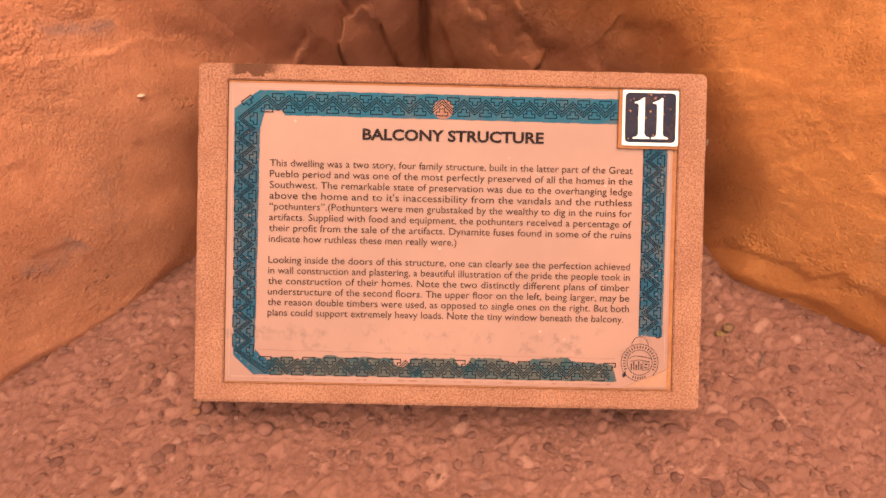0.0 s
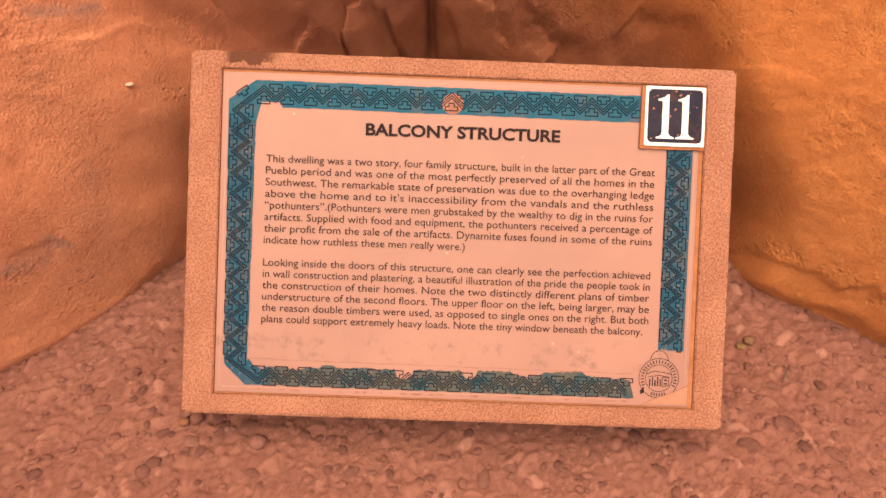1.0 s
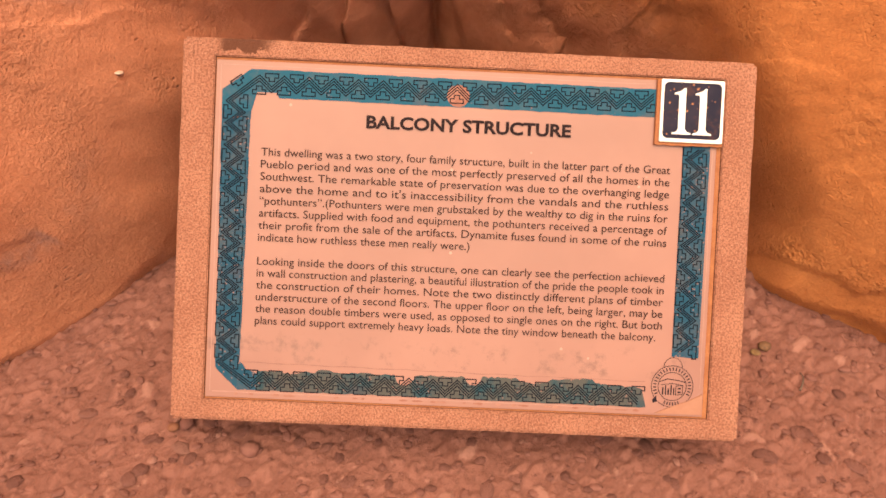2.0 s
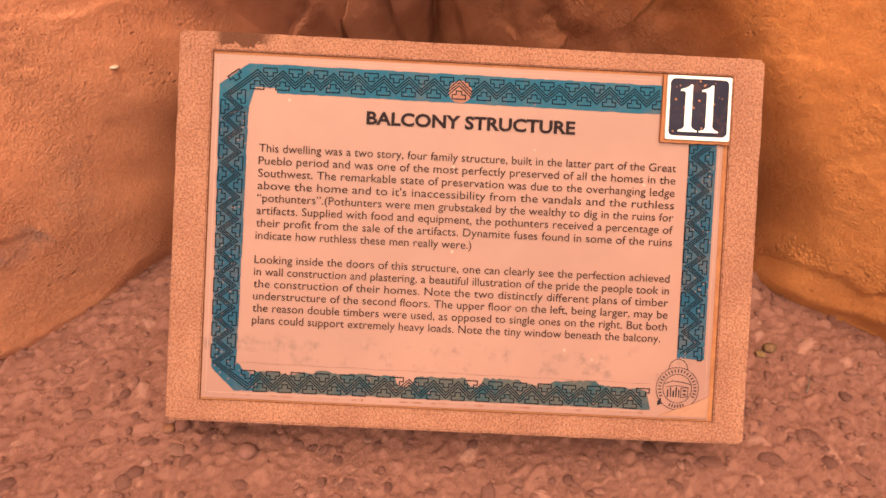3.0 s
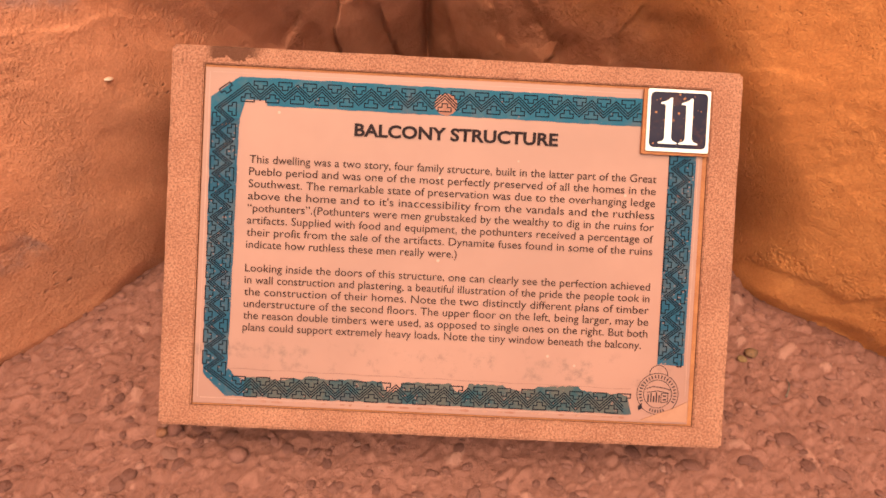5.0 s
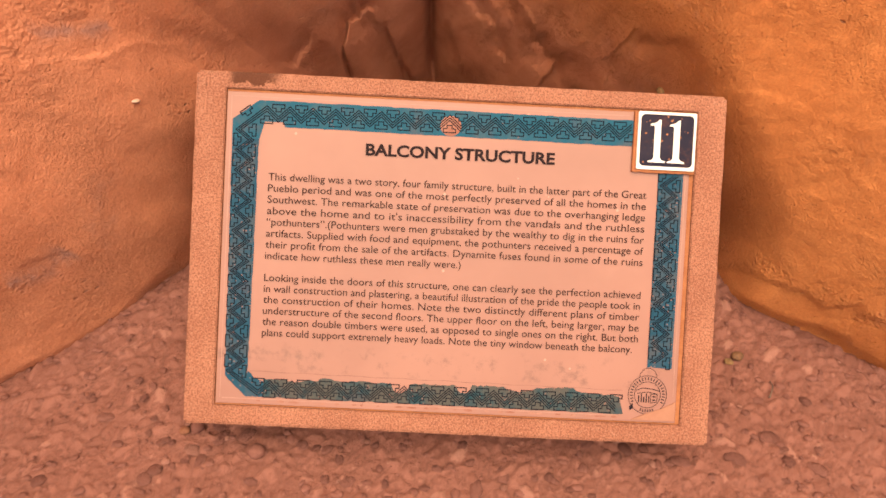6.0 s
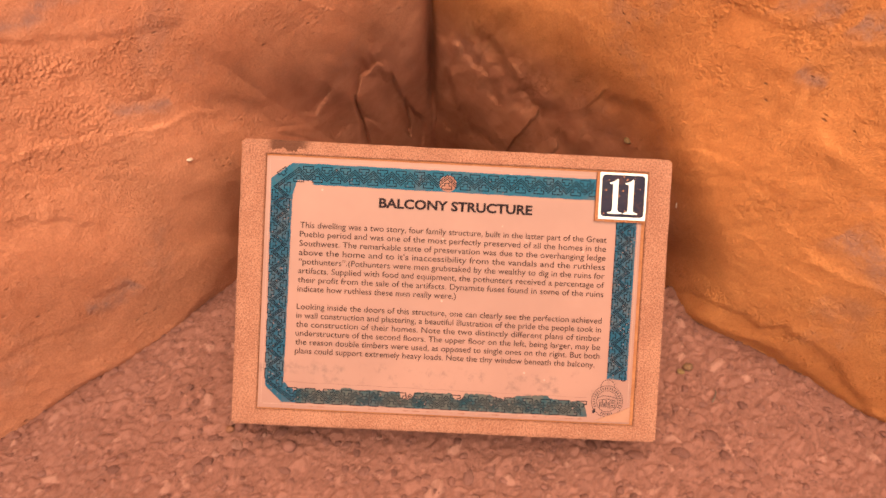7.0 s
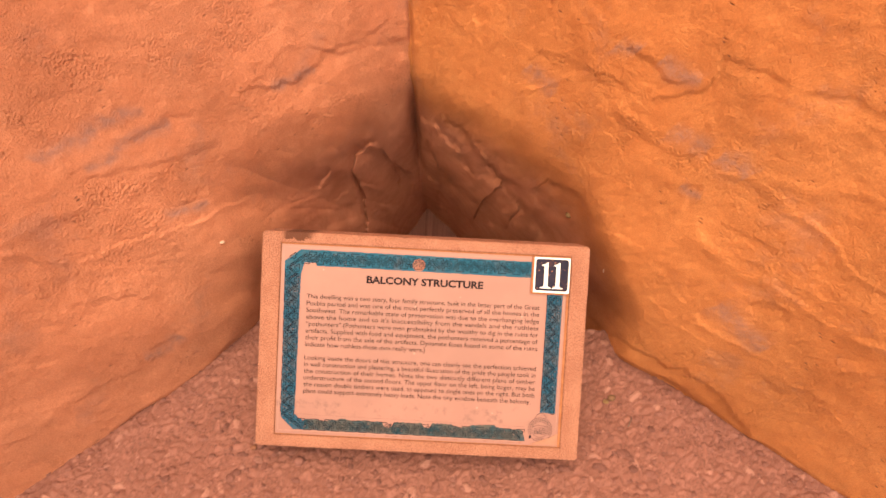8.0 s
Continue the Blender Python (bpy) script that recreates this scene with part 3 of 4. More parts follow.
RX0, RX1, RZ0, RZ1, DEEP = 0.0262, 0.4318, 0.0170, 0.2900, 0.0036


def box(bm, x0, x1, y0, y1, z0, z1):
    v = [bm.verts.new(c) for c in ((x0, y0, z0), (x1, y0, z0), (x1, y1, z0), (x0, y1, z0), (x0, y0, z1), (x1, y0, z1), (x1, y1, z1), (x0, y1, z1))]
    return [bm.faces.new([v[i] for i in f]) for f in ((0, 1, 5, 4), (1, 2, 6, 5), (2, 3, 7, 6), (3, 0, 4, 7), (4, 5, 6, 7), (3, 2, 1, 0))]


def slab():
    """The concrete block with a recess in its face, its arrises worn."""
    bm = bmesh.new()
    front = [bm.verts.new((x, 0, z)) for x, z in ((0, 0), (SIGN_W, 0), (SIGN_W, SIGN_H), (0, SIGN_H))]
    rear = [bm.verts.new((v.co.x, SIGN_T, v.co.z)) for v in front]
    lip = [bm.verts.new((x, 0, z)) for x, z in ((RX0, RZ0), (RX1, RZ0), (RX1, RZ1), (RX0, RZ1))]
    bed = [bm.verts.new((v.co.x, DEEP, v.co.z)) for v in lip]
    for i in range(4):
        j = (i + 1) % 4
        bm.faces.new((front[i], front[j], lip[j], lip[i]))
        bm.faces.new((lip[i], lip[j], bed[j], bed[i]))
        bm.faces.new((front[j], front[i], rear[i], rear[j]))
    bm.faces.new(bed)
    bm.faces.new(rear[::-1])
    bmesh.ops.recalc_face_normals(bm, faces=bm.faces)
    bm.edges.ensure_lookup_table()
    outer = [e for e in bm.edges if all(v in front for v in e.verts) or sum(v in front for v in e.verts) == 1 and sum(v in rear for v in e.verts) == 1]
    bmesh.ops.bevel(bm, geom=outer, offset=0.0022, segments=3, affect="EDGES")
    inner = [e for e in bm.edges if all(abs(v.co.y) < 1e-6 and RX0 - 1e-4 <= v.co.x <= RX1 + 1e-4 and RZ0 - 1e-4 <= v.co.z <= RZ1 + 1e-4 for v in e.verts)]
    bmesh.ops.bevel(bm, geom=inner, offset=0.0009, segments=2, affect="EDGES")
    # slightly uneven arrises
    long_edges = [e for e in bm.edges if e.calc_length() > 0.2]
    bmesh.ops.subdivide_edges(bm, edges=long_edges, cuts=60, use_grid_fill=False)
    for v in bm.verts:
        rim = min(v.co.x, SIGN_W - v.co.x, v.co.z, SIGN_H - v.co.z)
        if rim < 0.004 and v.co.y < 0.01:
            n = noise.noise(v.co * 60) + 0.7 * noise.noise(v.co * 190) - 1.6 * max(0.0, noise.noise(v.co * 33 + Vector((3, 1, 7))) - 0.35)
            v.co.x += 0.0004 * n * (1 if v.co.x > SIGN_W / 2 else -1) * (rim > -1)
            v.co.z += 0.0004 * n * (1 if v.co.z > SIGN_H / 2 else -1)
    return bm


concrete = part("concrete_block", slab(), CONCRETE, sign, "pinkish sand-textured concrete block with a recessed face")
bm = bmesh.new()
box(bm, RX0 + 0.0004, RX1 - 0.0004, DEEP - 0.0012, DEEP + 0.001, RZ0 + 0.0004, RZ1 - 0.0004)
part("recess_bed", bm, RUST, sign, "orange rust-stained bed of the recess")
bm = bmesh.new()
FACE = DEEP - 0.0026
box(bm, RX0 + 0.0010, RX1 - 0.0042, FACE, DEEP - 0.0012, RZ0 + 0.0018, RZ1 - 0.0024)
bmesh.ops.bevel(bm, geom=bm.edges[:], offset=0.0004, segments=1, affect="EDGES")
panel = part("panel", bm, PANEL, sign, "faded salmon laminated panel printed with text")


def flat(bm, pts, y):
    """A flat face in the sign's plane, turned to the viewer."""
    area = sum(a[0] * b[1] - b[0] * a[1] for a, b in zip(pts, pts[1:] + pts[:1]))
    pts = pts if area > 0 else pts[::-1]
    return bm.faces.new([bm.verts.new((x, y, z)) for x, z in pts])


def raised(bm, pts, y0, y1):
    """A flat outline with thickness from y1 (rear) to y0 (front)."""
    f = flat(bm, pts, y1)
    out = bmesh.ops.extrude_face_region(bm, geom=[f])
    bmesh.ops.translate(bm, vec=(0, y0 - y1, 0), verts=[e for e in out["geom"] if isinstance(e, bmesh.types.BMVert)])
    bmesh.ops.recalc_face_normals(bm, faces=bm.faces)


def stroke(bm, pts, w, y, closed=False):
    """A line of width w through pts."""
    n = len(pts)
    p = [Vector((a, b)) for a, b in pts]
    left, right = [], []
    for i in range(n):
        a = p[i - 1] if i or closed else p[i]
        b = p[(i + 1) % n] if i < n - 1 or closed else p[i]
        d1 = (p[i] - a).normalized() if (p[i] - a).length else (b - p[i]).normalized()
        d2 = (b - p[i]).normalized() if (b - p[i]).length else d1
        m = (d1 + d2).normalized()
        nrm = Vector((-m.y, m.x))
        k = w / 2 / max(0.35, abs(nrm.dot(Vector((-d1.y, d1.x)))))
        left.append(bm.verts.new((p[i].x + nrm.x * k, y, p[i].y + nrm.y * k)))
        right.append(bm.verts.new((p[i].x - nrm.x * k, y, p[i].y - nrm.y * k)))
    for i in range(n if closed else n - 1):
        j = (i + 1) % n
        bm.faces.new((right[i], right[j], left[j], left[i]))


# ---- teal border: four bands, each with three zigzag lines and stepped motifs
Y1, Y2, Y3 = FACE - 0.00030, FACE - 0.00055, FACE - 0.00080
rng = random.Random(4)


def ragged(a, b, n, amp, bites=()):
    """Points from a to b with a torn edge; bites: (place 0..1, half width, depth)."""
    d = Vector((b[0] - a[0], b[1] - a[1]))
    nrm = Vector((-d.y, d.x)).normalized()
    pts = []
    for i in range(n + 1):
        s = i / n
        off = rng.uniform(-amp, amp)
        for c, hw, dep in bites:
            off += dep * max(0.0, 1 - ((s - c) / hw) ** 2) ** 0.5 if abs(s - c) < hw else 0
        pts.append((a[0] + d.x * s + nrm.x * off, a[1] + d.y * s + nrm.y * off))
    return pts


def band(name, pts, material, label):
    bm = bmesh.new()
    f = flat(bm, pts, Y1)
    bmesh.ops.triangulate(bm, faces=[f])
    return part(name, bm, material, panel, label)


band("border_band", ragged((0.0552, 0.2812), (0.3790, 0.2800), 70, 0.00035) + ragged((0.3790, 0.2575), (0.0770, 0.2590), 70, 0.0003)
     + [(0.0770, 0.2630), (0.0600, 0.2630), (0.0560, 0.2480), (0.0325, 0.2480)] + ragged((0.0325, 0.2640), (0.0552, 0.2812), 8, 0.0003),
     TEAL, "bright teal printed band")
band("border_band", ragged((0.0325, 0.2480), (0.0345, 0.0500), 50, 0.0003) + ragged((0.0345, 0.0430), (0.0530, 0.0256), 10, 0.0005)
     + [(0.0680, 0.0256), (0.0680, 0.0390)] + ragged((0.0600, 0.0420), (0.0540, 0.0480), 4, 0.0006) + ragged((0.0540, 0.0480), (0.0555, 0.2480), 50, 0.0004),
     TEAL_SIDE, "flaked teal printed band")
band("border_band", ragged((0.0680, 0.0256), (0.3815, 0.0248), 70, 0.0004)
     + ragged((0.3775, 0.0405), (0.3400, 0.0425), 14, 0.0007) + ragged((0.3370, 0.0450), (0.0680, 0.0412), 110, 0.0007, ((0.045, 0.05, -0.0008), (0.175, 0.05, 0.0040), (0.355, 0.024, 0.0070), (0.56, 0.03, 0.0085), (0.80, 0.02, -0.0028), (0.90, 0.03, 0.0018), (0.68, 0.03, -0.001))),
     TEAL_LOW, "weathered grey-teal printed band with torn edge")
band("border_band", ragged((0.4005, 0.0668), (0.4220, 0.0662), 6, 0.0003) + ragged((0.4225, 0.2400), (0.4225, 0.2400), 1, 0.0)
     + ragged((0.4005, 0.2400), (0.4005, 0.0668), 50, 0.0003), TEAL_SIDE, "flaked teal printed band")
bm = bmesh.new()
flat(bm, [(0.2193 + 0.0088 * math.cos(a / 28 * math.tau) * (1 + 0.05 * rng.random()), 0.2672 + 0.0085 * math.sin(a / 28 * math.tau) * (1 + 0.05 * rng.random())) for a in range(28)], Y1 - 0.0001)
part("worn_spot", bm, PALE_PATCH, panel, "worn pale round spot")

LINE = 0.00086


def zigzags(place, n, start, flip, period, amp):
    """Three lines; place(u, v) maps band lengths to the sign's plane."""
    for k in (-1, 0, 1):
        bm = bmesh.new()
        stroke(bm, [place(start + i * period / 2, (amp / 2 if (i % 2 == 0) != flip else -amp / 2) + k * 0.0023) for i in range(n + 1)], LINE, Y2)
        part("zigzag_line", bm, INK, panel, "dark navy printed zigzag line")


def motif(bm, place, u, v, up):
    """An outlined stepped T standing on its broad foot."""
    s = 1 if up else -1
    pts = [(-0.0052, 0), (0.0052, 0), (0.0052, 0.0033), (0.0022, 0.0033), (0.0022, 0.0062), (-0.0022, 0.0062), (-0.0022, 0.0033), (-0.0052, 0.0033)]
    stroke(bm, [place(u + a, v + s * b) for a, b in pts], LINE, Y2, True)


def border_pattern(place, n, start, flip, period, amp, edge):
    zigzags(place, n, start, flip, period, amp)
    for i in range(n + 1):
        top = (i % 2 == 0) != flip
        bm = bmesh.new()
        motif(bm, place, start + i * period / 2, -edge if top else edge, top)
        part("stepped_motif", bm, INK, panel)


border_pattern(lambda u, v: (u, 0.2697 + v), 32, 0.0615, False, 0.01959, 0.0090, 0.0082)
border_pattern(lambda u, v: (0.0434 + v, u), 24, 0.0472, True, 0.01733, 0.0112, 0.0094)
border_pattern(lambda u, v: (u, 0.0336 + v), 32, 0.0636, True, 0.01945, 0.0092, 0.0080)
border_pattern(lambda u, v: (0.4104 + v, u), 19, 0.0709, True, 0.01714, 0.0108, 0.0094)
# slanting corner pieces
for k in (-1, 0, 1):
    bm = bmesh.new()
    stroke(bm, [(0.0615, 0.2742 + k * 0.0023), (0.0378 - k * 0.0023, 0.2552)], LINE, Y2)
    part("corner_line", bm, INK, panel)
    bm = bmesh.new()
    stroke(bm, [(0.0378 + k * 0.0023, 0.0472), (0.0636, 0.0290 + k * 0.0023)], LINE, Y2)
    part("corner_line", bm, INK, panel)
bm = bmesh.new()
ca, sa = math.cos(radians(37)), math.sin(radians(37))
motif(bm, lambda u, v: (0.0452 + u * ca - v * sa, 0.2700 + u * sa + v * ca), 0, 0.004, False)
part("stepped_motif", bm, INK, panel)

# ---- lettering
TEXT = [
    (0.2131, 0.0650, 0.3912, "This dwelling was a two story, four family structure, built in the latter part of the Great"),
    (0.2034, 0.0650, 0.3912, "Pueblo period and was one of the most perfectly preserved of all the homes in the"),
    (0.1937, 0.0650, 0.3912, "Southwest. The remarkable state of preservation was due to the overhanging ledge"),
    (0.1840, 0.0650, 0.3912, "above the home and to it's inaccessibility from the vandals and the ruthless"),
    (0.1743, 0.0650, 0.3912, "\u201cpothunters\u201d.(Pothunters were men grubstaked by the wealthy to dig in the ruins for"),
    (0.1646, 0.0650, 0.3912, "artifacts. Supplied with food and equipment, the pothunters received a percentage of"),
    (0.1549, 0.0650, 0.3912, "their profit from the sale of the artifacts. Dynamite fuses found in some of the ruins"),
    (0.1452, 0.0650, 0.2337, "indicate how ruthless these men really were.)"),
    (0.1263, 0.0650, 0.3910, "Looking inside the doors of this structure, one can clearly see the perfection achieved"),
    (0.1168, 0.0650, 0.3910, "in wall construction and plastering, a beautiful illustration of the pride the people took in"),
    (0.1073, 0.0650, 0.3910, "the construction of their homes. Note the two distinctly different plans of timber"),
    (0.0978, 0.0650, 0.3910, "understructure of the second floors. The upper floor on the left, being larger, may be"),
    (0.0883, 0.0650, 0.3910, "the reason double timbers were used, as opposed to single ones on the right. But both"),
    (0.0788, 0.0650, 0.3862, "plans could support extremely heavy loads. Note the tiny window beneath the balcony."),
]


def lettering(name, words, x0, x1, base, cap, bold, material, label):
    """One line of print, stretched between x0 and x1 with its capitals cap high."""
    cu = bpy.data.curves.new("print", "FONT")
    cu.body, cu.size, cu.resolution_u, cu.offset = words, 1.0, 3, bold
    tmp = new("print", cu)
    me = bpy.data.meshes.new_from_object(tmp.evaluated_get(bpy.context.evaluated_depsgraph_get()))
    bpy.data.objects.remove(tmp)
    bpy.data.curves.remove(cu)
    co = np.array([v.co for v in me.vertices])
    lo, hi = co[:, 0].min(), co[:, 0].max()
    sx, sz = (x1 - x0) / (hi - lo), cap / 0.729
    me.vertices.foreach_set("co", np.stack([x0 + (co[:, 0] - lo) * sx, np.full(len(co), Y3), base + co[:, 1] * sz], -1).ravel())
    me.materials.clear()
    me.materials.append(material)
    me.update()
    me.name = name
    ob = new(name, me)
    ob.parent = panel
    return tagged(ob, label)


lettering("title", "BALCONY STRUCTURE", 0.1473, 0.3103, 0.2388, 0.0100, 0.032, TITLE, "bold dark brown printed title")
for base, x0, x1, words in TEXT:
    lettering("text_line", words, x0, x1, base, 0.0066, 0.001, LETTER, "dark brown printed text")

# ---- round emblem, drawn plainly
bm = bmesh.new()
EX, EZ = 0.4020, 0.0428


def circle(r, n=40, a0=0.0, a1=math.tau):
    return [(EX + r * math.cos(a0 + (a1 - a0) * i / n), EZ + r * math.sin(a0 + (a1 - a0) * i / n)) for i in range(n + 1)]


stroke(bm, circle(0.0168)[:-1], 0.0005, Y2, True)
stroke(bm, circle(0.0114)[:-1], 0.0005, Y2, True)
stroke(bm, [(EX + 0.0075 * math.cos(a), EZ + 0.0152 + 0.0082 * math.sin(a)) for a in [i * math.pi / 14 for i in range(15)]], 0.0005, Y2)
for i in range(23):
    a = radians(205 - i * 10.5)
    stroke(bm, [(EX + r * math.cos(a), EZ + r * math.sin(a)) for r in (0.0128, 0.0154)], 0.0009, Y2)
for i in range(6):
    a = radians(247 + i * 9)
    stroke(bm, [(EX + r * math.cos(a), EZ + r * math.sin(a)) for r in (0.0128, 0.0154)], 0.0009, Y2)
stroke(bm, [(EX - 0.0105, EZ + 0.0035), (EX - 0.004, EZ + 0.006), (EX + 0.004, EZ + 0.0052), (EX + 0.0105, EZ + 0.0036)], 0.0006, Y2)
stroke(bm, [(EX - 0.009, EZ + 0.001), (EX, EZ + 0.0025), (EX + 0.009, EZ + 0.001)], 0.0005, Y2)
for dx, w, h in ((-0.0075, 0.0011, 0.006), (-0.0052, 0.0009, 0.0075), (-0.0030, 0.0012, 0.005), (-0.0008, 0.0010, 0.008), (0.0014, 0.0009, 0.006)):
    flat(bm, [(EX + dx - w / 2, EZ - 0.0068), (EX + dx + w / 2, EZ - 0.0068), (EX + dx + w / 2, EZ - 0.0068 + h), (EX + dx - w / 2, EZ - 0.0068 + h)], Y2)
stroke(bm, [(EX + 0.003, EZ - 0.007), (EX + 0.0085, EZ - 0.006), (EX + 0.0085, EZ + 0.001), (EX + 0.003, EZ + 0.0006)], 0.0005, Y2, True)
for dz in (-0.0045, -0.0015):
    stroke(bm, [(EX + 0.0045, EZ + dz), (EX + 0.0072, EZ + dz)], 0.0011, Y2)
flat(bm, [(EX - 0.0155, EZ - 0.0110), (EX - 0.0125, EZ - 0.0075), (EX - 0.0120, EZ - 0.0125), (EX - 0.0150, EZ - 0.0140)], Y2)
part("emblem", bm, worn_print("emblem_ink", (0.018, 0.013, 0.018), (0.06, 0.038, 0.036), 0.45, 0.7), panel, "grey round printed emblem")

# ---- lifted film at the lower corner and blisters along the lower edge
bm = bmesh.new()
raised(bm, [(0.3885, 0.0206), (0.4268, 0.0206), (0.4268, 0.0375), (0.4150, 0.0315), (0.4010, 0.0262)], FACE - 0.0011, FACE)
bmesh.ops.bevel(bm, geom=bm.edges[:], offset=0.0003, segments=2, affect="EDGES")
part("peeled_corner", bm, plain("stained_film", (0.2660, 0.1085, 0.0595), (0.2940, 0.1295, 0.0735), 70, 0.5), panel, "orange-stained peeling film corner")
for i in range(26):
    x = 0.055 + 0.0128 * i + rng.uniform(-0.004, 0.004)
    w, h = rng.uniform(0.0015, 0.0055), rng.uniform(0.0006, 0.0011)
    bm = bmesh.new()
    raised(bm, [(x + w * math.cos(a) * rng.uniform(0.7, 1.1), 0.0222 + h * math.sin(a) * rng.uniform(0.7, 1.2)) for a in [k * math.tau / 9 for k in range(9)]], FACE - 0.0006, FACE)
    part("film_blister", bm, PALE_PATCH, panel)

# ---- creases in the laminating film
FILM = plain("film_crease", (0.17, 0.070, 0.048), (0.24, 0.105, 0.075), 90, 0.5)
FILM_PALE = plain("film_edge", (0.30, 0.150, 0.112), (0.26, 0.122, 0.090), 90, 0.4)
for pts, w, material in (
        ([(0.0560 + 0.0120 * i, 0.0478 - 0.0022 * (i / 27) + 0.0004 * math.sin(i * 1.9)) for i in range(28)], 0.0006, FILM),
        ([(0.0310, 0.0240 + 0.0130 * i) for i in range(21)], 0.0007, FILM_PALE),
        ([(0.0330 + 0.0170 * i, 0.2838 + 0.0002 * math.sin(i * 2.3)) for i in range(21)], 0.0006, FILM_PALE),
        ([(0.4244 + 0.0002 * math.sin(i * 1.7), 0.0420 + 0.0120 * i) for i in range(17)], 0.0007, FILM_PALE),
        ([(0.0330 + 0.0170 * i, 0.0236 + 0.0003 * math.sin(i * 2.9)) for i in range(21)], 0.0009, FILM_PALE)):
    bm = bmesh.new()
    stroke(bm, pts, w, Y1)
    part("film_crease", bm, material, panel)

# ---- number plate
plate = bpy.data.objects.new("number_plate", None)
scene.collection.objects.link(plate)
plate.parent = sign
tagged(plate, "white-rimmed navy enamel number plate with chips")
PX0, PX1, PZ0, PZ1 = 0.3795, 0.4298, 0.2382, 0.2878


def rounded(x0, x1, z0, z1, r, n=6):
    pts = []
    for cx, cz, a0 in ((x1 - r, z1 - r, 0), (x0 + r, z1 - r, 90), (x0 + r, z0 + r, 180), (x1 - r, z0 + r, 270)):
        pts += [(cx + r * math.cos(radians(a0 + 90 * i / n)), cz + r * math.sin(radians(a0 + 90 * i / n))) for i in range(n + 1)]
    return pts


bm = bmesh.new()
raised(bm, ragged((PX0 - 0.0030, PZ0 - 0.0024), (PX1 + 0.0006, PZ0 - 0.0022), 14, 0.0004) + ragged((PX1 + 0.0006, PZ1 - 0.001), (PX0 - 0.0026, PZ1 + 0.0002), 14, 0.0003), FACE - 0.0034, FACE)
part("backing_pad", bm, RUST, plate, "orange weathered backing pad")
bm = bmesh.new()
raised(bm, rounded(PX0, PX1, PZ0, PZ1, 0.0012), FACE - 0.0052, FACE - 0.0034)
bmesh.ops.bevel(bm, geom=bm.edges[:], offset=0.00025, segments=1, affect="EDGES")
part("plate_rim", bm, WHITE, plate, "white enamel rim")
bm = bmesh.new()
raised(bm, rounded(PX0 + 0.0024, PX1 - 0.0024, PZ0 + 0.0030, PZ1 - 0.0024, 0.0038), FACE - 0.0055, FACE - 0.0050)
part("plate_face", bm, NAVY, plate, "navy enamel face with rust chips")


def numeral(x):
    """A seriffed one with bracketed foot and flag; x is the middle of its stem."""
    b, t = PZ0 + 0.0062, PZ1 - 0.0068
    pts = [(-0.0075, 0), (0.0075, 0), (0.0075, 0.0011), (0.0046, 0.0021), (0.0027, 0.0042), (0.0027, t - b), (0.0012, t - b),
           (-0.0012, t - b - 0.0022), (-0.0064, t - b - 0.0040), (-0.0064, t - b - 0.0052), (-0.0033, t - b - 0.0053), (-0.0027, t - b - 0.0068), (-0.0027, 0.0042), (-0.0040, 0.0021), (-0.0075, 0.0011)]
    bm = bmesh.new()
    raised(bm, [(x + a, b + c) for a, c in pts], FACE - 0.0058, FACE - 0.0053)
    part("numeral", bm, WHITE, plate, "white seriffed numeral one")


numeral(PX0 + 0.0170)
numeral(PX0 + 0.0335)


# ---------------------------------------------------------------- small things
def ground_at(x, y):
    return float(ground_height(np.array([x]), np.array([y]))[0])


def lump(radius, seed, flatten=0.6, sub=2):
    bm = bmesh.new()
    bmesh.ops.create_icosphere(bm, subdivisions=sub, radius=radius)
    for v in bm.verts:
        n = noise.noise(v.co / radius * 0.9 + Vector((seed * 7.1, seed, 0)))
        v.co *= 1 + 0.28 * n
        v.co.z *= flatten
    return bm


def loose(name, bm, material, at, label, category, turn=0.0):
    me = bpy.data.meshes.new(name)
    bm.to_mesh(me)
    bm.free()
    me.materials.append(material)
    me.shade_smooth()
    ob = new(name, me)
    ob.matrix_world = pose(*at, 0, 0, turn)
    return tagged(ob, label, category)


HUSK_AT, TWIG_AT = (0.3025, 0.1394), (0.3246, 0.1012)
STONES = (((-0.2314, 0.0339), 0.0072, 7, "rounded pinkish stone by the plaque's lower corner"), ((-0.2422, 0.0310), 0.0050, 8, "small orange stone beside a rounded pebble"),
          ((-0.1721, 0.0125), 0.0085, 9, "flat pale stone set in the gritty ground"))


def wall_point(depth, x, z, out=0.0):
    y = float(depth(np.array([x]), np.array([z]))[0]) - out
    return [float(v) for v in to_world(np.array([x]), np.array([y]), np.array([z]))[0]]


x, y = HUSK_AT
loose("dry_husk", lump(0.0065, 3, 0.7), HUSK, (x, y, ground_at(x, y) + 0.004), "dry curled brown seed husk on the gritty ground", "husk", 20)
loose("yellow_chip", lump(0.0048, 5, 0.35), LICHEN, (x - 0.009, y - 0.005, ground_at(x - 0.009, y - 0.005) + 0.0025), "pale yellow dry flake lying beside the husk", "flake", 60)
x, y = TWIG_AT
bm = bmesh.new()
rings = []
for i in range(9):
    s = i / 8
    c = Vector((0.004 * math.sin(s * 2.2), 0.024 * (s - 0.5), 0.003 * math.sin(s * 3.1)))
    r = 0.0011 * (1 - 0.6 * s)
    rings.append([bm.verts.new(c + Vector((r * math.cos(a), 0, r * math.sin(a)))) for a in [k * math.tau / 6 for k in range(6)]])
for a, b in zip(rings, rings[1:]):
    for k in range(6):
        bm.faces.new((a[k], a[(k + 1) % 6], b[(k + 1) % 6], b[k]))
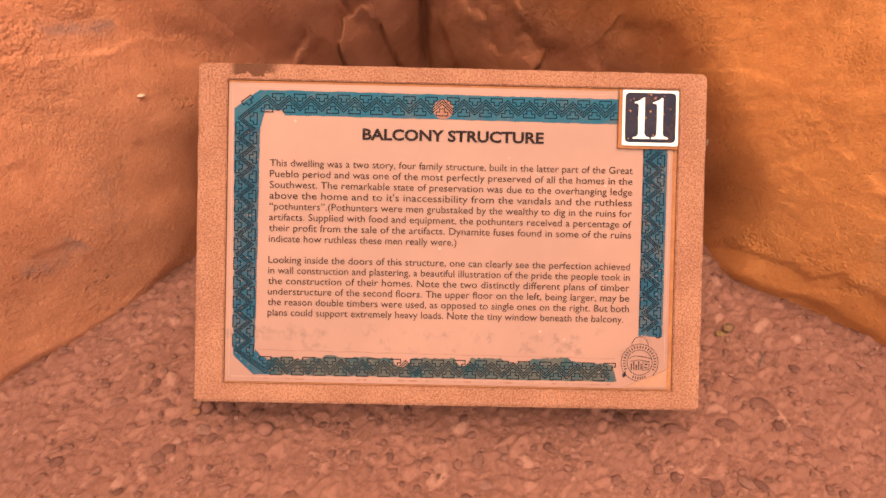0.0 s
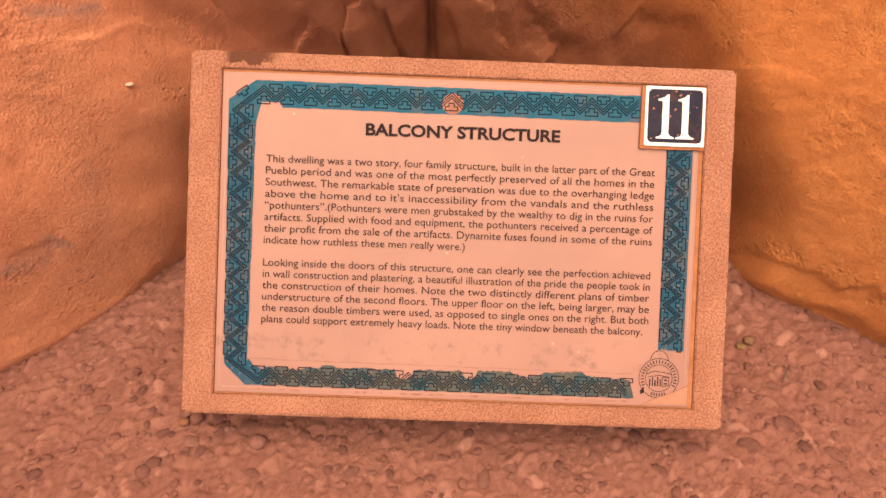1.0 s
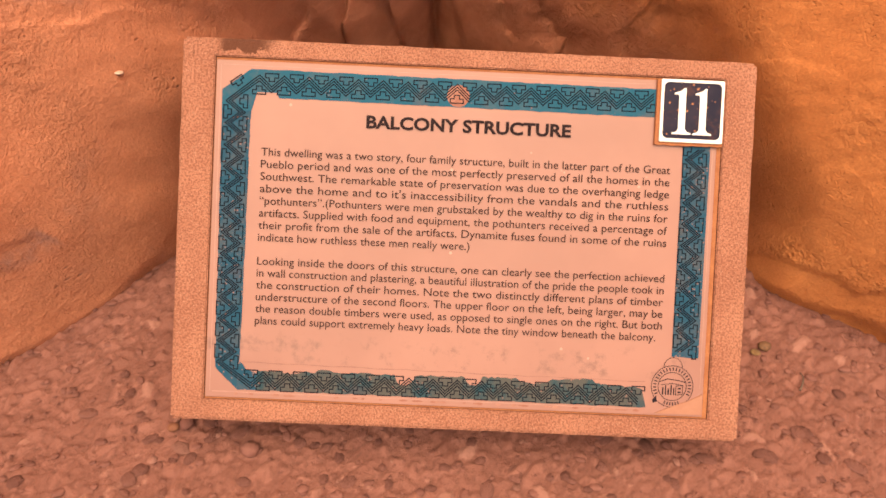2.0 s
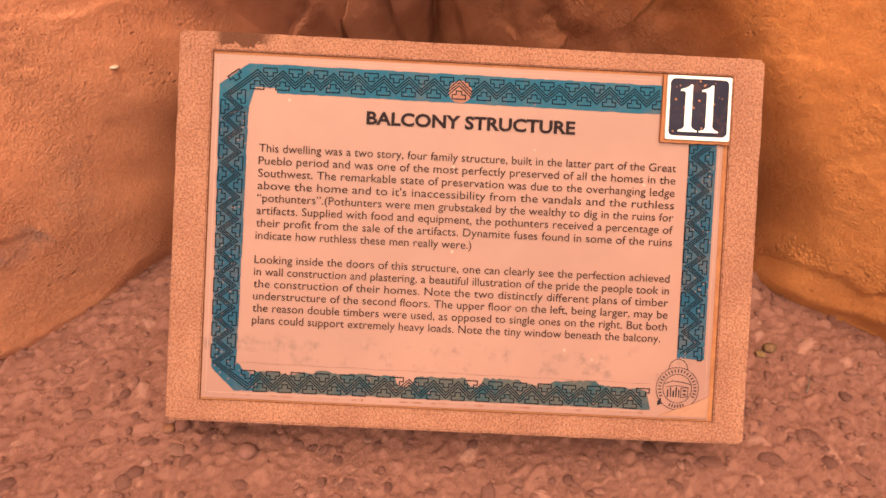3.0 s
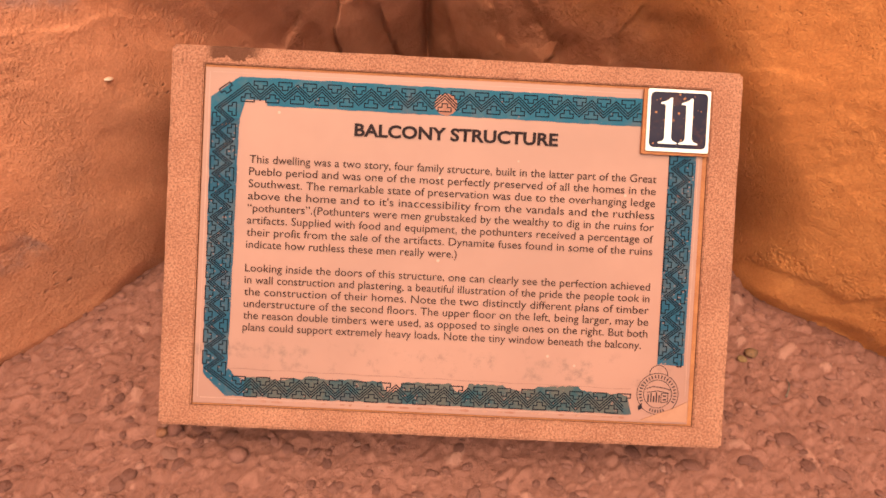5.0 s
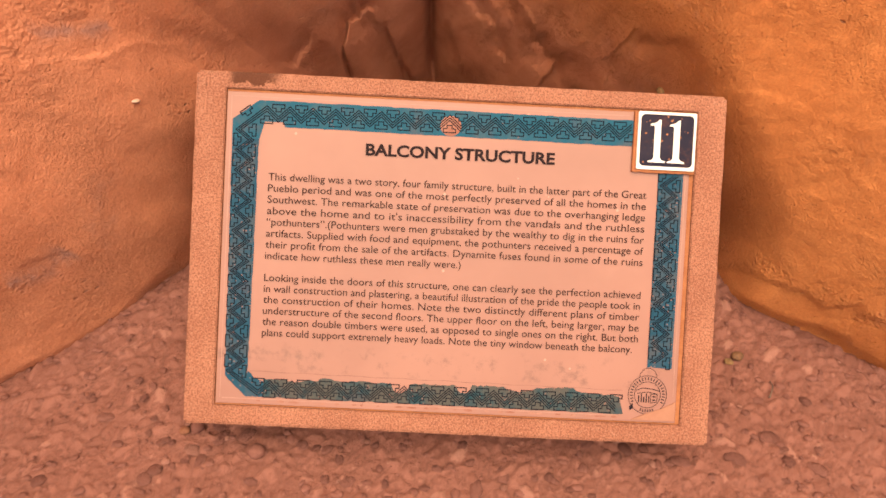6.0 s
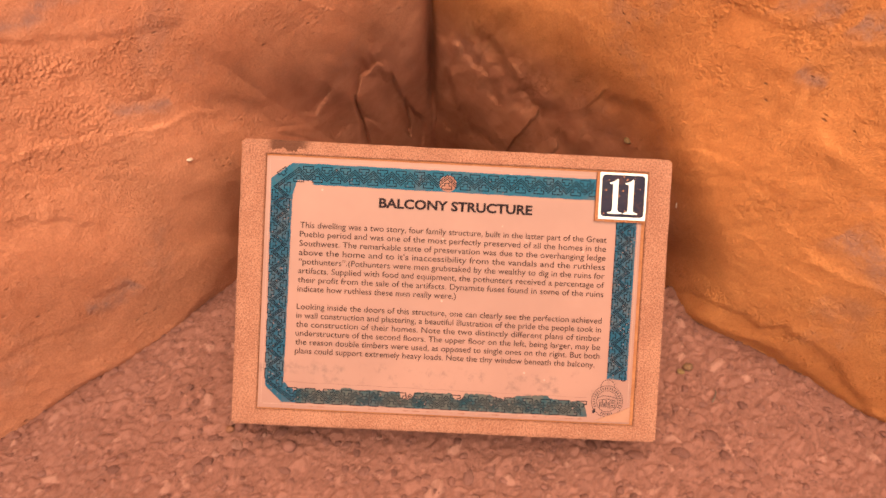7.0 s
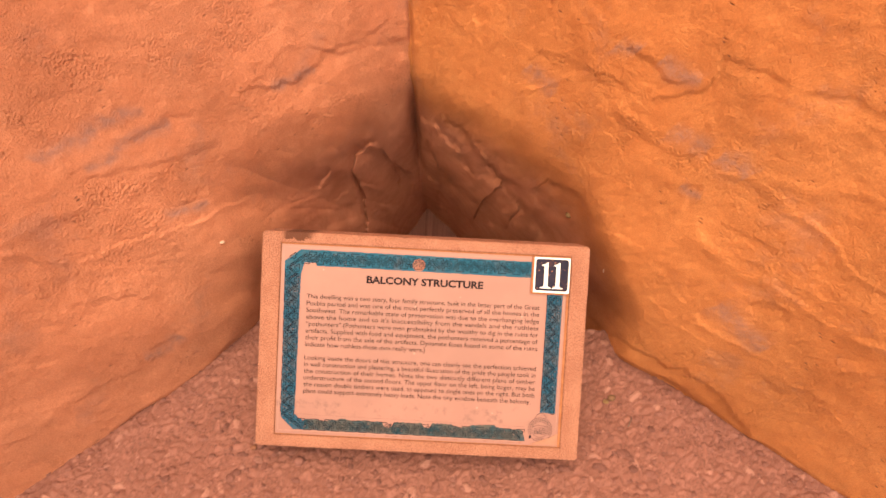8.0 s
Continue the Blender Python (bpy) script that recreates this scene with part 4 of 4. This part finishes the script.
bm.faces.new(rings[0][::-1]), bm.faces.new(rings[-1])
loose("twig", bm, TWIG, (x, y, ground_at(x, y) + 0.002), "short dark dry twig lying on the ground", "twig", -12)
for (x, y), r, seed, lab in STONES:
    loose("stone", lump(r, seed, 0.7), PEBBLE if seed != 8 else ORANGE_STONE, (x, y, ground_at(x, y) + r * 0.35), lab, "stone", seed * 31)
loose("quartz_chip", lump(0.0040, 11, 0.35), CHIP, wall_point(west_depth, -0.0692, 0.2817, 0.0025), "small white chip stuck on the rock face", "chip", 30)
loose("lichen_patch", lump(0.0052, 12, 0.9), LICHEN, wall_point(east_depth, 0.4575, 0.345, 0.003), "small yellowish lichen patch on the rock", "lichen", 30)
bm = lump(0.0010, 14, 0.8)
for v in bm.verts:
    v.co.z *= 7.0
    v.co.x += v.co.z * v.co.z * 30
loose("white_fibre", bm, CHIP, wall_point(east_depth, 0.508, 0.262, 0.001), "thin white fibre clinging to the rock", "fibre")


# ---------------------------------------------------------------- pebbles set in the ground
def pebble_mesh(k):
    bm = bmesh.new()
    bmesh.ops.create_icosphere(bm, subdivisions=2, radius=1.0)
    bmesh.ops.delete(bm, geom=[v for v in bm.verts if v.co.z < -0.2], context="VERTS")
    for v in bm.verts:
        v.co *= 1 + 0.24 * noise.noise(v.co * 1.3 + Vector((k * 5.3, 0, k)))
        v.co.z *= 0.36
    me = bpy.data.meshes.new("pebble")
    bm.to_mesh(me)
    bm.free()
    me.materials.append(PEBBLE)
    me.shade_smooth()
    return me


def scatter(n, seed, x0, x1, y0, y1, r0, r1):
    r = np.random.default_rng(seed)
    x, y = r.uniform(x0, x1, n), r.uniform(y0, y1, n)
    size = r0 + (r1 - r0) * r.random(n) ** 2.5
    z = ground_level(x, y) + 0.0030 - size * r.uniform(0.23, 0.33, n)
    return [pose(px, py, pz, tx, ty, tz) @ Matrix.Diagonal((s * e, s / e ** 0.5, s, 1))
            for px, py, pz, s, tx, ty, tz, e in zip(x, y, z, size, r.uniform(-7, 7, n), r.uniform(-7, 7, n), r.uniform(0, 360, n), r.uniform(0.8, 1.5, n))]


KINDS = [pebble_mesh(k) for k in range(8)]
for i, m in enumerate(scatter(290, 3, -0.36, 0.38, -0.17, 0.10, 0.0035, 0.0078)):
    ob = new("pebble", KINDS[i % 8])
    ob.parent = ground
    ob.matrix_basis = m
base = [(np.array([v.co for v in me.vertices]), [list(p.vertices) for p in me.polygons]) for me in KINDS]
verts, faces = [], []
for i, m in enumerate(scatter(2600, 9, -0.62, 0.66, -0.28, 0.30, 0.0014, 0.0050)):
    co, fs = base[i % 8]
    a = np.array(m)
    n = sum(len(v) for v in verts[-1:]) and OFFSET or 0
    verts.append(co @ a[:3, :3].T + a[:3, 3])
    faces += [[n + k for k in f] for f in fs]
    OFFSET = n + len(co)
gravel = mesh_object("gravel", np.vstack(verts), faces, PEBBLE)
gravel.parent = ground
tagged(gravel, "fine reddish gravel set in the ground", kind="stuff")
